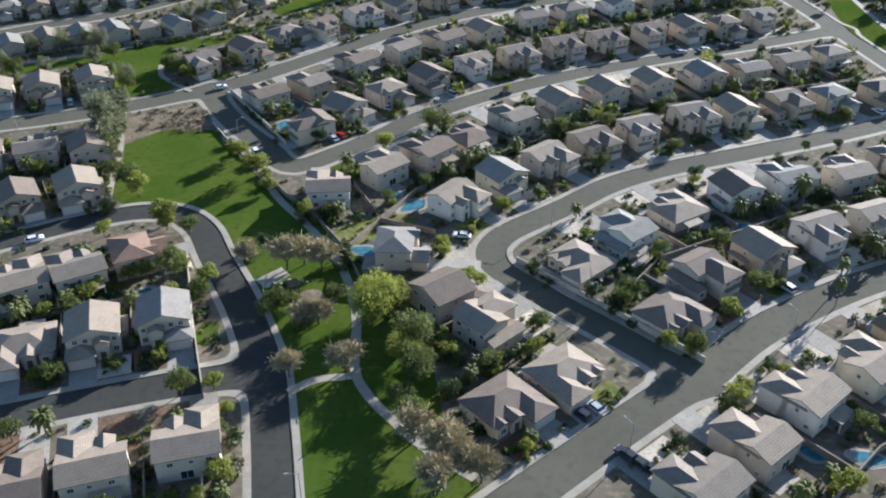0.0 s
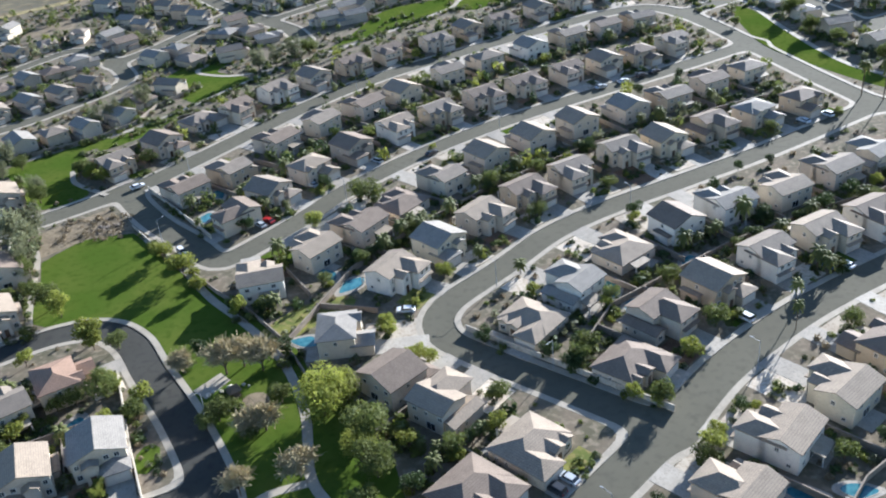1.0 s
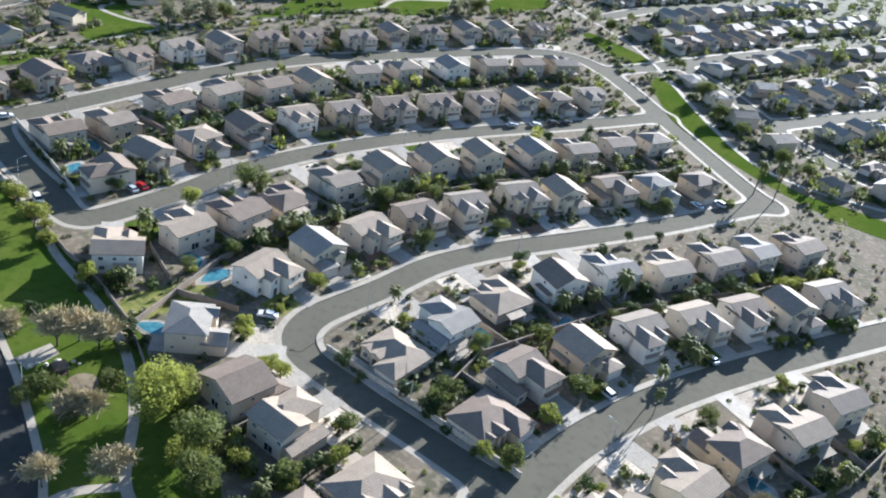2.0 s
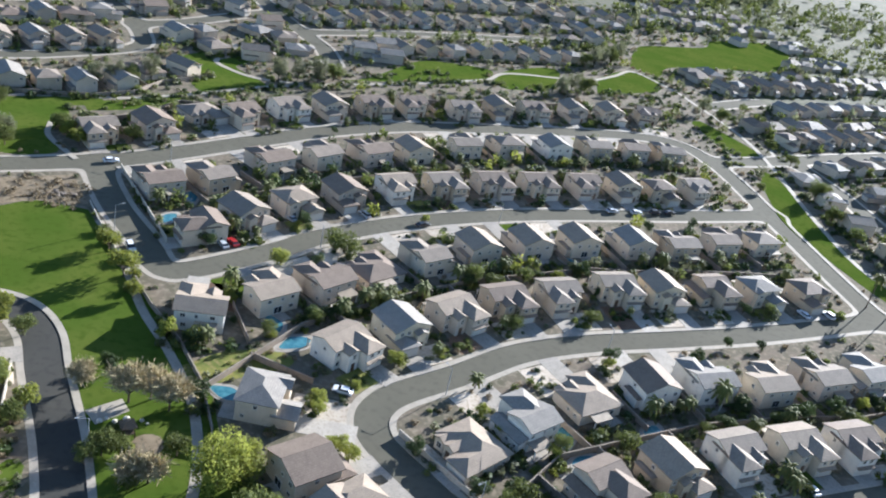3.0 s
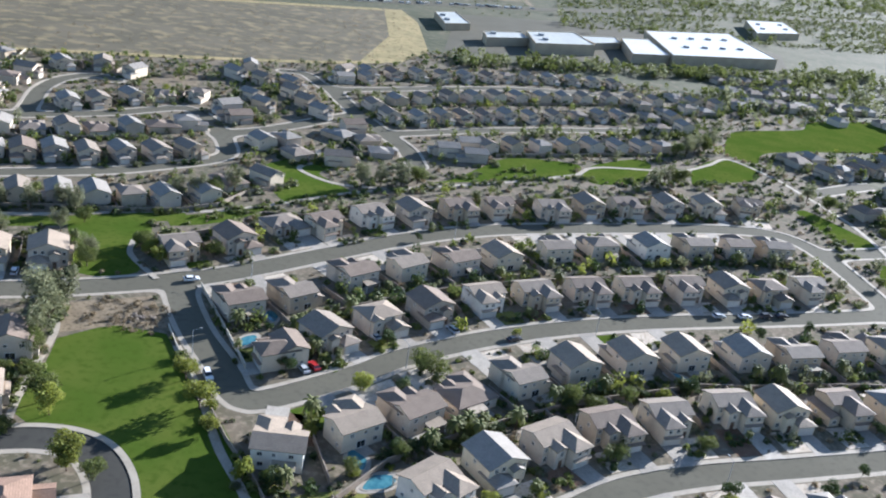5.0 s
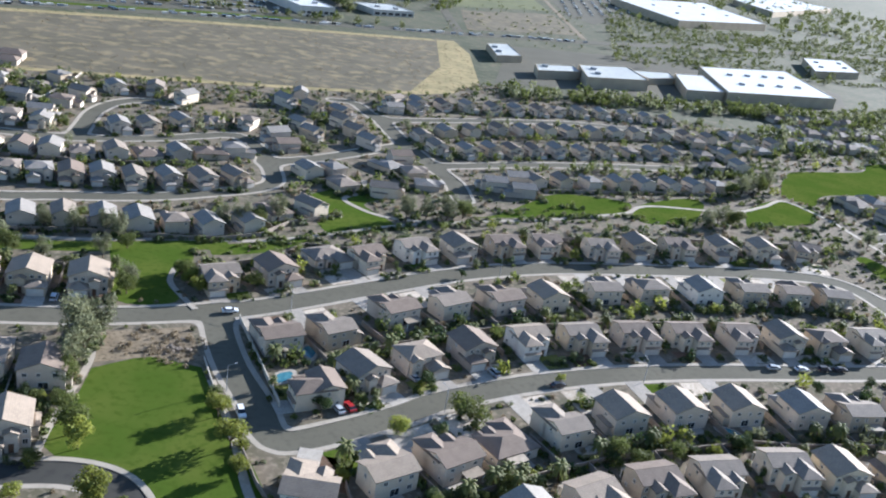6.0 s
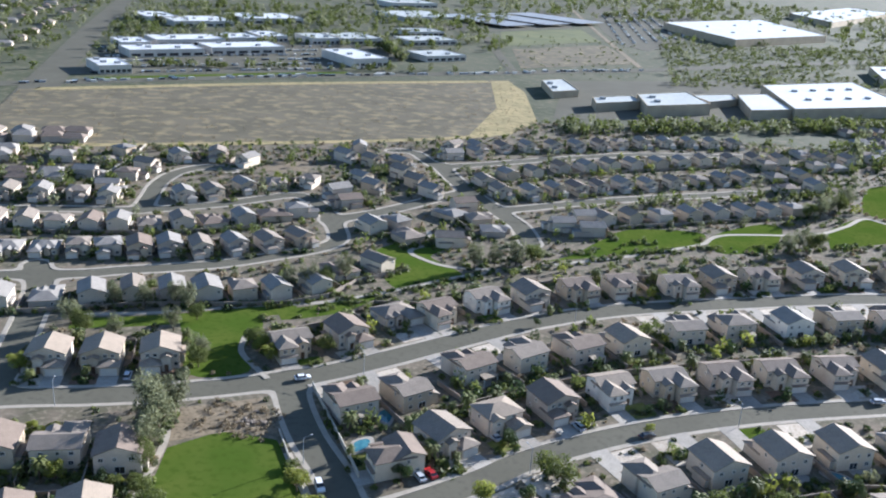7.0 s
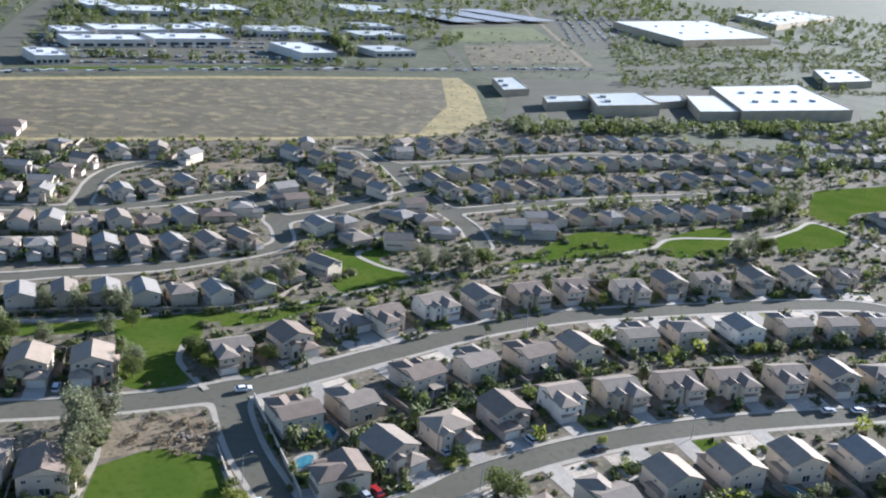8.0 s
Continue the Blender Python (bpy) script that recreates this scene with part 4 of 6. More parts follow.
KINDS = {
    "big_green": (tree("tree", 1, 10.5, 5.6, "bright", 4600, 0.25, 0.3, 0.85, 14, 0.22), "large yellow-green broadleaf tree with dense crown", "tree"),
    "big_dark": (tree("tree", 2, 9.5, 4.8, "green", 3400, 0.26, 0.28, 0.9, 12, 0.2), "large green broadleaf tree with uneven crown", "tree"),
    "round": (tree("tree", 3, 5.6, 2.9, "green", 1350, 0.23, 0.16, 0.85, 9, 0.28), "round green broadleaf street tree", "tree"),
    "round_bright": (tree("tree", 4, 4.9, 2.5, "bright", 1150, 0.22, 0.14, 0.85, 8, 0.26), "small yellow-green broadleaf tree", "tree"),
    "round_low": (tree("tree", 13, 4.6, 4.0, "green", 2100, 0.24, 0.2, 0.75, 11, 0.12), "broad low green broadleaf tree beside the street", "tree"),
    "round_low_bright": (tree("tree", 14, 3.9, 3.2, "bright", 1500, 0.23, 0.17, 0.75, 10, 0.12), "broad low yellow-green tree beside the street", "tree"),
    "round_dark": (tree("tree", 5, 5.2, 2.5, "dark", 1150, 0.22, 0.15, 0.95, 8, 0.2), "dark green broadleaf tree", "tree"),
    "tall_grey": (tree("tree", 6, 12.0, 4.0, "grey", 1250, 0.33, 0.28, 1.1, 14, 0.22), "tall grey-green gum tree with open crown", "tree"),
    "bare": (bare_tree("tree", 7, 7.0, 4.0), "leafless grey-brown tree with fine twigs", "tree"),
    "bare_small": (bare_tree("tree", 8, 5.0, 2.8), "small leafless grey-brown tree", "tree"),
    "palm": (palm("palm_tree", 9, 5.0, 2.2), "short palm tree with arching green fronds", "palm"),
    "palm_tall": (palm("palm_tree", 10, 11.0, 2.3), "tall slender palm tree", "palm"),
    "cypress": (tree("cypress", 12, 6.0, 1.1, "dark", 700, 0.22, 0.14, 2.4, 8, 0.1), "narrow dark green cypress", "tree"),
    "bush_green": (bush("shrub", 21, 1.5, "green", 330, 0.22), "rounded green garden shrub", "shrub"),
    "bush_bright": (bush("shrub", 22, 1.4, "bright", 300, 0.22), "rounded yellow-green garden shrub", "shrub"),
    "bush_dark": (bush("shrub", 23, 1.7, "dark", 340, 0.24, 1.0), "dense dark green garden shrub", "shrub"),
    "bush_grey": (bush("shrub", 24, 1.3, "grey", 280, 0.2), "low grey-green garden shrub", "shrub"),
}


def plant(kind, x, y, scale=1.0, group="", z=0.12):
    src, label, category = KINDS[kind]
    m = pose(x, y, z, 0, 0, random.uniform(0, 360))
    ob = copy_thing(src, m)
    ob.scale = (scale * random.uniform(0.92, 1.08), scale * random.uniform(0.92, 1.08), scale * random.uniform(0.9, 1.1))
    return tagged(ob, label, category, group)


random.seed(5)
# the park
for kind, x, y, s in (("big_green", -15, 157, 1.0), ("big_green", -11, 160, 0.8), ("big_dark", -6.5, 147, 1.0), ("big_dark", -5, 137, 0.9), ("big_green", -8, 142, 0.7),
                      ("bare", -19.5, 140, 1.0), ("bare", -30.8, 137.5, 0.85), ("bare", -37, 176, 1.15), ("bare", -33.2, 178, 1.0), ("bare", -28.8, 175.5, 1.05), ("bare", -47, 178.5, 0.9), ("round_dark", -43, 184, 0.6), ("round", -37, 160, 1.0), ("round", -39.3, 157.5, 0.8), ("round_bright", -33, 161, 0.7), ("bare_small", -30.5, 155, 1.0), ("bare", -5, 120, 1.1), ("bare", 0, 116, 1.1),
                      ("bare", 3.5, 113, 1.0), ("bare", 7, 110, 1.0), ("bare", -1, 108, 1.0), ("bare_small", -27, 155, 1.1), ("round", -33.6, 161, 0.8), ("round", -36, 165, 0.7), ("round", -30, 153, 0.75)):
    plant(kind, x, y, s, "trees of the park")
for kind, x, y, s in (("bush_bright", -53.5, 227.5, 1.5), ("round_bright", -59.5, 232.5, 1.25), ("bush_bright", -60.5, 236, 1.4), ("bush_bright", -50.5, 222.5, 1.3), ("round_bright", -52.4, 221.5, 1.6), ("bush_green", -64, 241, 1.3), ("bush_grey", -55, 229.5, 1.5), ("bush_green", -48.5, 216, 1.3), ("round_bright", -47.5, 213, 0.9), ("round", -86, 214, 1.35), ("round_bright", -82, 210, 1.3), ("round", -91, 221, 0.9),
                      ("tall_grey", -98.5, 238, 1.0), ("tall_grey", -100, 246, 1.15), ("tall_grey", -104, 251, 1.2), ("tall_grey", -101, 256, 1.0), ("tall_grey", -108, 257, 0.9), ("big_dark", -97, 232, 0.7), ("big_dark", -62.8, 173, 0.75), ("round_bright", -54.2, 168.5, 1.1), ("round_bright", -71, 195.2, 1.4), ("round", -96, 208, 0.9), ("round_bright", -70, 193, 0.9), ("round", -64, 192, 0.9)):
    plant(kind, x, y, s, "trees of the park")
# the green belt
for kind, x, y, s in (("tall_grey", -127, 318, 0.8), ("big_dark", -121, 312, 0.6), ("big_dark", -106.5, 282, 0.75), ("tall_grey", -108, 287, 0.8), ("tall_grey", -124, 302, 0.75), ("tall_grey", -141, 316, 0.8), ("tall_grey", -150, 313, 0.75), ("tall_grey", -155, 296, 0.9), ("big_dark", -148, 291, 0.8), ("tall_grey", -138, 292, 0.7), ("round_bright", -150.5, 264, 1.2), ("round", -97, 300, 1.1), ("round_bright", -93, 296, 1.1), ("round", -90, 302, 1.0), ("round_bright", -88, 291, 1.2),
                      ("tall_grey", -133, 321, 0.7), ("tall_grey", -102, 345, 0.8), ("tall_grey", -96, 349, 0.9), ("big_dark", -91, 352, 0.8), ("tall_grey", -86, 360, 0.9), ("tall_grey", -43, 388, 0.9), ("tall_grey", -36, 395, 0.9), ("tall_grey", -28, 398, 1.0), ("big_dark", -22, 404, 0.9),
                      ("round_bright", 34, 398, 1.2), ("cypress", 36, 402, 1.3), ("tall_grey", 84, 455, 0.9), ("tall_grey", 90, 462, 0.9), ("big_dark", 97, 464, 0.9), ("tall_grey", 110, 520, 1.0), ("tall_grey", 116, 528, 1.0), ("big_dark", 122, 534, 1.0), ("tall_grey", 128, 545, 1.0), ("big_dark", 104, 516, 0.9), ("tall_grey", 160, 470, 0.9), ("big_dark", 166, 458, 0.9), ("round", 182, 430, 1.1), ("round", 188, 415, 1.1), ("big_dark", 184, 375, 0.9), ("big_dark", 181, 350, 0.8), ("round", 186, 336, 1.2), ("big_dark", 190, 310, 0.8), ("round", 196, 300, 1.1), ("round", 159, 372, 0.8), ("palm_tall", 167, 283, 1.1), ("palm_tall", 172, 278, 1.2)):
    plant(kind, x, y, s, "trees of the green belt")
# single trees beside the houses
for kind, x, y, s in (("round_low", -1.9, 254.5, 1.3), ("round_low_bright", -17.6, 241.5, 1.0), ("round_dark", -15, 266, 0.95), ("round_dark", -37.6, 243, 0.9), ("round", -75, 301.5, 1.1), ("round_dark", -15, 343, 0.6), ("round_dark", 98, 309, 0.8), ("round_dark", 117, 320, 0.7), ("round_bright", 15.3, 203.5, 0.85), ("round", 44.6, 229, 0.9),
                      ("round_dark", -44, 186, 0.7), ("palm", -27.4, 225, 1.0), ("round_dark", 69.5, 222, 0.9), ("round_dark", 118, 262, 0.8), ("round", 127, 264, 0.8), ("round_bright", 20.5, 283, 0.6), ("cypress", 71.4, 255, 0.7), ("round_dark", -6, 218, 0.8), ("round_dark", -2, 219, 0.8)):
    plant(kind, x, y, s, "street and garden trees")
for kind, x, y, s in (("round_bright", 63, 158.5, 1.05), ("round_bright", 47.4, 148, 0.75), ("round_bright", 0, 182, 0.7), ("round_bright", 8, 169, 0.9), ("round_dark", 38, 160, 0.95), ("round_dark", 34, 165, 0.9), ("round_dark", 41, 167, 0.9), ("round", 72, 168, 1.1), ("palm", 95.7, 211, 1.2), ("palm", 34.3, 201, 0.8), ("round", 16.3, 204.5, 0.7), ("round_bright", 57, 131, 1.0), ("round_bright", 59, 133.5, 0.8), ("round", 118, 152.5, 1.1),
                      ("bare_small", 101, 136, 0.8), ("palm", 103, 184, 1.1), ("palm", 104.5, 182, 1.0), ("round", -55, 164, 0.95), ("round_bright", -85, 190, 0.9), ("round", -71, 196, 1.0), ("round_dark", 107, 241, 0.6), ("round_dark", 117.5, 243, 0.6)):
    plant(kind, x, y, s, "street and garden trees")
for kind, x, y, s in (("round", -51, 132, 1.05), ("round_bright", -45, 133.5, 0.9), ("round", -79, 119, 0.9), ("round_bright", -38.5, 110, 1.0), ("round_bright", -57, 147.5, 0.7), ("round", 10, 140.5, 0.9), ("round_dark", 13.6, 142, 0.8), ("round", -6, 126, 0.9), ("round_bright", 70, 108, 1.1), ("round", 79, 124, 0.9), ("round", -69, 172, 1.0), ("round", -73, 171, 0.9), ("round_dark", -87, 170, 0.9), ("round_dark", -82, 163.5, 0.9),
                      ("round", -96, 159, 0.9), ("palm", -73.5, 121, 1.1), ("round_bright", -41, 126, 0.7), ("round", -41.5, 121, 0.7), ("round", -24, 163, 0.9), ("round", -8, 130, 1.0), ("palm", 47, 234, 0.7), ("palm_tall", 88, 163, 0.6), ("palm_tall", 91, 170, 0.75), ("cypress", 68.5, 176, 0.7)):
    plant(kind, x, y, s, "street and garden trees")
for lx, ly, w, d in ((10.8, 266.0, 4.0, 3.0), (-28, 249.5, 3.0, 3.0), (-50.5, 151.5, 2.6, 4.5)):
    patch("lawn", [(lx + w * math.cos(a), ly + d * math.sin(a)) for a in np.arange(0, 6.2, 0.7)], 0.143, M["lawn"], "small green front lawn", "lawn")
patch("lawn", [(-31, 190), (-22, 199), (-10, 202), (-8, 197), (-19, 189), (-26, 184)], 0.15, M["dry_lawn"], "patchy dry yellow-green back lawn", "lawn")


# ---- yards: walls, pools, planting ----
def wall_run(a, b, height=1.75, material="block", label="brown block garden wall between lots"):
    """A straight garden wall with a cap course."""
    a, b = Vector((*a, 0)), Vector((*b, 0))
    n = (b - a).length
    if n < 1:
        return
    bm = bmesh.new()
    box(bm, 0, -0.1, 0.0, n, 0.1, height - 0.1)
    box(bm, -0.03, -0.15, height - 0.1, n + 0.03, 0.15, height)
    ob = part("garden_wall", bm, M[material])
    ob.matrix_basis = Matrix.Translation((a.x, a.y, 0.08)) @ Matrix.Rotation(math.atan2((b - a).y, (b - a).x), 4, "Z")
    tagged(ob, label, "wall", "garden walls")


def local(h, x, y):
    p = pose(h[0], h[1], 0, 0, 0, h[2]) @ Vector((x, y, 0))
    return p.x, p.y


BACK = {"houses north of the upper street": 14.0, "houses north of the second street": 13.0, "houses north of the third street": 15.0, "houses north of the fourth street": 13.0,
        "houses along the side street": 14.0, "houses along the park street": 13.0, "houses south of the fourth street": 16.0}
DEPTH = {"houses south of the upper street": 13.5, "houses south of the second street": 14.5, "houses south of the third street": 13.0, "houses west of the street bend": 14.0}
near = [h for h in PLACED if h[5] in BACK or h[5] in DEPTH]
for a, b in zip(near, near[1:]):
    gap = math.hypot(a[0] - b[0], a[1] - b[1])
    deep = BACK.get(a[5], DEPTH.get(a[5]))
    if a[5] != b[5] or gap > 27:
        continue
    mid = ((a[0] + b[0]) / 2, (a[1] + b[1]) / 2, (a[2] + b[2]) / 2)
    if abs((a[2] - b[2] + 180) % 360 - 180) > 40:
        continue
    wall_run(local(mid, 0, -1.0), local(mid, 0, deep))
    if a[5] in BACK:
        wall_run(local(a, 0, deep), local(b, 0, deep))
# the farther lots' walls, too small to tell apart
wv, wf = [], []


def far_wall(a, b, height=1.8):
    d = Vector((b[0] - a[0], b[1] - a[1]))
    if not 1.0 < d.length < 24:
        return
    n = Vector((-d.y, d.x)).normalized() * 0.12
    k = len(wv)
    for z in (0.05, height):
        wv.extend([(a[0] + n.x, a[1] + n.y, z), (b[0] + n.x, b[1] + n.y, z), (b[0] - n.x, b[1] - n.y, z), (a[0] - n.x, a[1] - n.y, z)])
    wf.extend([(k, k + 1, k + 5, k + 4), (k + 1, k + 2, k + 6, k + 5), (k + 2, k + 3, k + 7, k + 6), (k + 3, k, k + 4, k + 7), (k + 4, k + 5, k + 6, k + 7)])


far_lots = [h for h in PLACED if h[5] not in BACK and h[5] not in DEPTH]
for a, b in zip(far_lots, far_lots[1:]):
    if a[5] == b[5] and math.hypot(a[0] - b[0], a[1] - b[1]) < 20 and abs((a[2] - b[2] + 180) % 360 - 180) < 40:
        mid = ((a[0] + b[0]) / 2, (a[1] + b[1]) / 2, b[2] + ((a[2] - b[2] + 180) % 360 - 180) / 2)
        far_wall(local(mid, 0, -2.0), local(mid, 0, 10.5))
        far_wall(local(a, 0, 10.5), local(b, 0, 10.5))
tagged(new("garden_walls", mesh_of("garden_walls", wv, wf, M["block"])), "brown block walls between the farther lots", "walls", kind="stuff")
# walls beside the streets that run along the lots' ends
for p, q in (((-72, 281), (-47.5, 241.5)), ((34, 163.5), (17.5, 180)), ((54, 143), (34, 163.5))):
    wall_run(p, q, 1.6, "block_light", "pale block wall beside the street")
for p, q in (((-49.5, 221), (-43, 211.2)), ((-43, 211.2), (-33, 198.8)), ((-33, 198.8), (-24.8, 185.3)), ((-24.8, 185.3), (-19.6, 172)), ((-19.6, 172), (-17, 162))):
    wall_run(p, q, 1.5, "block", "brown block wall beside the footpath")
for p, q in (((-72.5, 256), (-66.5, 246)), ((-66.5, 246), (-58, 233)), ((-110, 262), (-100, 224)), ((-100, 224), (-97, 213))):
    wall_run(p, q, 0.9, "block_light", "low pale block wall at the park's edge")
for p, q in (((-230, 425), (-234, 452)), ((-234, 452), (-241, 495)), ((-241, 495), (-246, 514))):
    wall_run(p, q, 1.9, "block_light", "pale block wall behind the crescent")
for p, q in (((-37.8, 90), (-42.5, 113)), ((-46.5, 131), (-55, 157)), ((-55, 157), (-62, 181))):
    wall_run(p, q, 1.6, "block_light", "pale block wall beside the street")


def pool(x, y, seed, size=1.0):
    """A kidney-shaped garden pool: deck, coping and water."""
    rng = random.Random(seed)
    root = new("swimming_pool")
    root.matrix_basis = pose(x, y, 0.13, 0, 0, rng.uniform(0, 360))
    n = 28
    shape = [(size * (3.4 + 0.9 * math.cos(2 * t + 0.6) - 0.5 * math.sin(t)) * math.cos(t), size * 2.3 * math.sin(t) * (1 + 0.25 * math.cos(t))) for t in (6.2832 * k / n for k in range(n))]
    for name, grow, z0, z1, m in (("deck", 1.45, 0.0, 0.05, "drive"), ("coping", 1.13, 0.03, 0.12, "concrete"), ("water", 1.0, 0.06, 0.125, "water")):
        bm = bmesh.new()
        top = [bm.verts.new((px * grow, py * grow, z1)) for px, py in shape]
        low = [bm.verts.new((px * grow, py * grow, z0)) for px, py in shape]
        bm.faces.new(top)
        for k in range(n):
            bm.faces.new((top[k], low[k], low[(k + 1) % n], top[(k + 1) % n]))
        part(name, bm, M[m], root)
    tagged(root, "blue kidney-shaped garden pool with pale coping", "pool", "garden pools")


for k, (x, y, s) in enumerate(((-14.4, 213, 0.9), (-8.5, 206.3, 1.0), (-19.5, 184.2, 0.9), (54.1, 188.4, 0.9), (76.2, 194.4, 1.0), (58.1, 181.3, 0.85), (104, 142, 1.0), (-48.5, 270.7, 0.8), (-50.9, 255.3, 0.8), (67.2, 274.8, 0.8), (35.4, 348.2, 0.7), (68.5, 117.5, 0.75), (77.8, 116.4, 0.75), (-68, 164, 0.9))):
    pool(x, y, k, s)

random.seed(23)
pools_at = [(-14.4, 213), (-8.5, 206.3), (-19.5, 184.2), (54.1, 188.4), (76.2, 194.4), (58.1, 181.3), (104, 142), (-48.5, 270.7), (-50.9, 255.3), (67.2, 274.8), (68.5, 117.5), (77.8, 116.4)]
FAR_BUSH, FAR_TREE, BUSHES, TREES = [], [], 0, 0
for h in sorted(PLACED, key=lambda q: q[1]):
    is_near = h[5] in BACK or h[5] in DEPTH
    deep = BACK.get(h[5], DEPTH.get(h[5], 12.0))
    g = 1 if not h[4] else -1          # the garage's side
    spots = []
    for _ in range(random.randint(4, 7)):
        spots.append((random.uniform(-7.5, 7.5), random.uniform(deep - 4.0, deep - 1.0), random.choice(("bush_green", "bush_dark", "bush_bright", "bush_bright", "round", "round_bright", "palm", "palm", "bush_grey", "round_dark")), random.uniform(0.6, 1.05)))
    for _ in range(random.randint(2, 4)):
        spots.append((-g * random.uniform(0.5, 7.0), random.uniform(-9.5, -7.0), random.choice(("bush_green", "bush_grey", "bush_bright", "bush_dark", "palm", "bush_grey", "round_bright")), random.uniform(0.4, 0.75)))
    if random.random() < 0.4:
        spots.append((-g * random.uniform(3.0, 6.5), -9.5, random.choice(("round", "round_bright", "round_dark")), random.uniform(0.6, 0.95)))
    for lx, ly, kind, s in spots:
        x, y = local(h, lx, ly)
        if not is_near:
            FAR_BUSH.append((x, y, s * random.uniform(1.2, 2.2)))
            continue
        if any(math.hypot(x - a, y - b) < 5 for a, b in pools_at):
            continue
        if kind.startswith("bush") and BUSHES >= 290:
            FAR_BUSH.append((x, y, s * 1.5))
            continue
        if kind.startswith("round") and TREES >= 130:
            FAR_TREE.append((x, y, s * 2.5))
            continue
        BUSHES += kind.startswith("bush")
        TREES += kind.startswith("round")
        plant(kind, x, y, s, "garden planting")
    for _ in range(20 if is_near else 4):      # low ground cover between the larger plants
        if random.random() < 0.6:
            x, y = local(h, random.uniform(-8, 8), random.uniform(deep - 5.5, deep - 0.5))
        else:
            x, y = local(h, -g * random.uniform(0.0, 7.5), random.uniform(-11.0, -6.5))
        if not any(math.hypot(x - a, y - b) < 4.5 for a, b in pools_at):
            FAR_BUSH.append((x, y, random.uniform(0.5, 1.2)))
    for _ in range(8 if is_near else 7):      # hedges and small trees along the lot's back and sides
        side = random.choice((-1, 1))
        lx, ly = random.choice(((random.uniform(-8, 8), deep - random.uniform(0.6, 2.0)), (side * random.uniform(7.0, 8.2), random.uniform(-4, deep - 2))))
        x, y = local(h, lx, ly)
        if not any(math.hypot(x - a, y - b) < 5.5 for a, b in pools_at):
            FAR_BUSH.append((x, y, random.uniform(1.1, 1.9)))


def clumps(name, spots, leaf, per, size, seed, label, kind="stuff", lift=0.0):
    """Many small plants as one mesh: leaf clumps round each spot (x, y, radius). lift: the crown's middle, in radii."""
    rng = np.random.default_rng(seed)
    s = np.array(spots, float)
    n = len(s) * per
    c = np.repeat(s, per, axis=0)
    d = rng.normal(size=(n, 3))
    d /= np.linalg.norm(d, axis=1)[:, None]
    if lift == 0:  # grows from the ground up
        d[:, 2] = np.abs(d[:, 2])
    r = c[:, 2:3] * (0.45 + 0.6 * rng.random((n, 1)))
    tall = np.repeat(rng.uniform(0.7, 1.5, (len(s), 1)), per, axis=0)
    mid = np.concatenate([c[:, :2], 0.15 + lift * c[:, 2:3]], 1) + d * r * np.concatenate([np.ones((n, 2)), tall], 1)
    u = rng.normal(size=(n, 3))
    u /= np.linalg.norm(u, axis=1)[:, None]
    v = np.cross(u, d)
    k = size * np.maximum(c[:, 2:3], 0.5) * (0.6 + 0.8 * rng.random((n, 1)))
    quad = np.stack([mid - u * k, mid + v * k * 0.7 + d * k * 0.3, mid + u * k, mid - v * k * 0.7], 1).reshape(-1, 3)
    me = bpy.data.meshes.new(name)
    me.from_pydata(quad.tolist(), [], [(4 * i, 4 * i + 1, 4 * i + 2, 4 * i + 3) for i in range(n)])
    me.materials.append(LEAF[leaf])
    return tagged(new(name, me), label, "plants", kind=kind)


# brush along the green belt's path and the park's edges
random.seed(31)
for line, n, lo, hi in (([(-160, 309), (-135, 319), (-112, 333), (-90, 346), (-74, 362)], 70, 2, 9), ([(-84, 330), (-66, 350), (-42, 374), (-12, 399), (10, 416), (36, 438)], 150, 1, 8), ([(36, 434), (60, 446), (100, 462), (128, 474), (150, 470)], 110, 2, 10), ([(-45, 386), (-14, 411), (8, 428), (30, 448)], 60, 1, 7),
                        ([(140, 520), (160, 495), (178, 450), (184, 405)], 60, 3, 12), ([(180, 358), (184, 318), (196, 300), (230, 275)], 60, 2, 10), ([(-103, 256), (-101, 240), (-98, 222), (-95, 206)], 40, 0, 4), ([(150, 440), (156, 415), (150, 396)], 25, 0, 8)):
    way = curve(line, 1.0)
    for _ in range(n):
        k = random.randrange(len(way) - 1)
        t = way[k + 1] - way[k]
        t /= np.linalg.norm(t)
        o = random.uniform(lo, hi)
        FAR_BUSH.append((way[k][0] - t[1] * o, way[k][1] + t[0] * o, random.uniform(0.6, 1.5)))
random.shuffle(FAR_BUSH)
q = len(FAR_BUSH) // 4
for k, leaf in enumerate(("green", "dark", "green", "grey")):
    clumps("shrubbery", FAR_BUSH[k * q:(k + 1) * q], leaf, 52, 0.33, 40 + k, "low mixed garden shrubs among the houses")


# rough planting over all ground between the lots that is not street, lawn, path or house
def inside(poly, x, y):
    hit = np.zeros(x.shape, bool)
    for (ax, ay), (bx, by) in zip(poly, [*poly[1:], poly[0]]):
        hit ^= ((ay > y) != (by > y)) & (x < (bx - ax) * (y - ay) / (by - ay + 1e-9) + ax)
    return hit


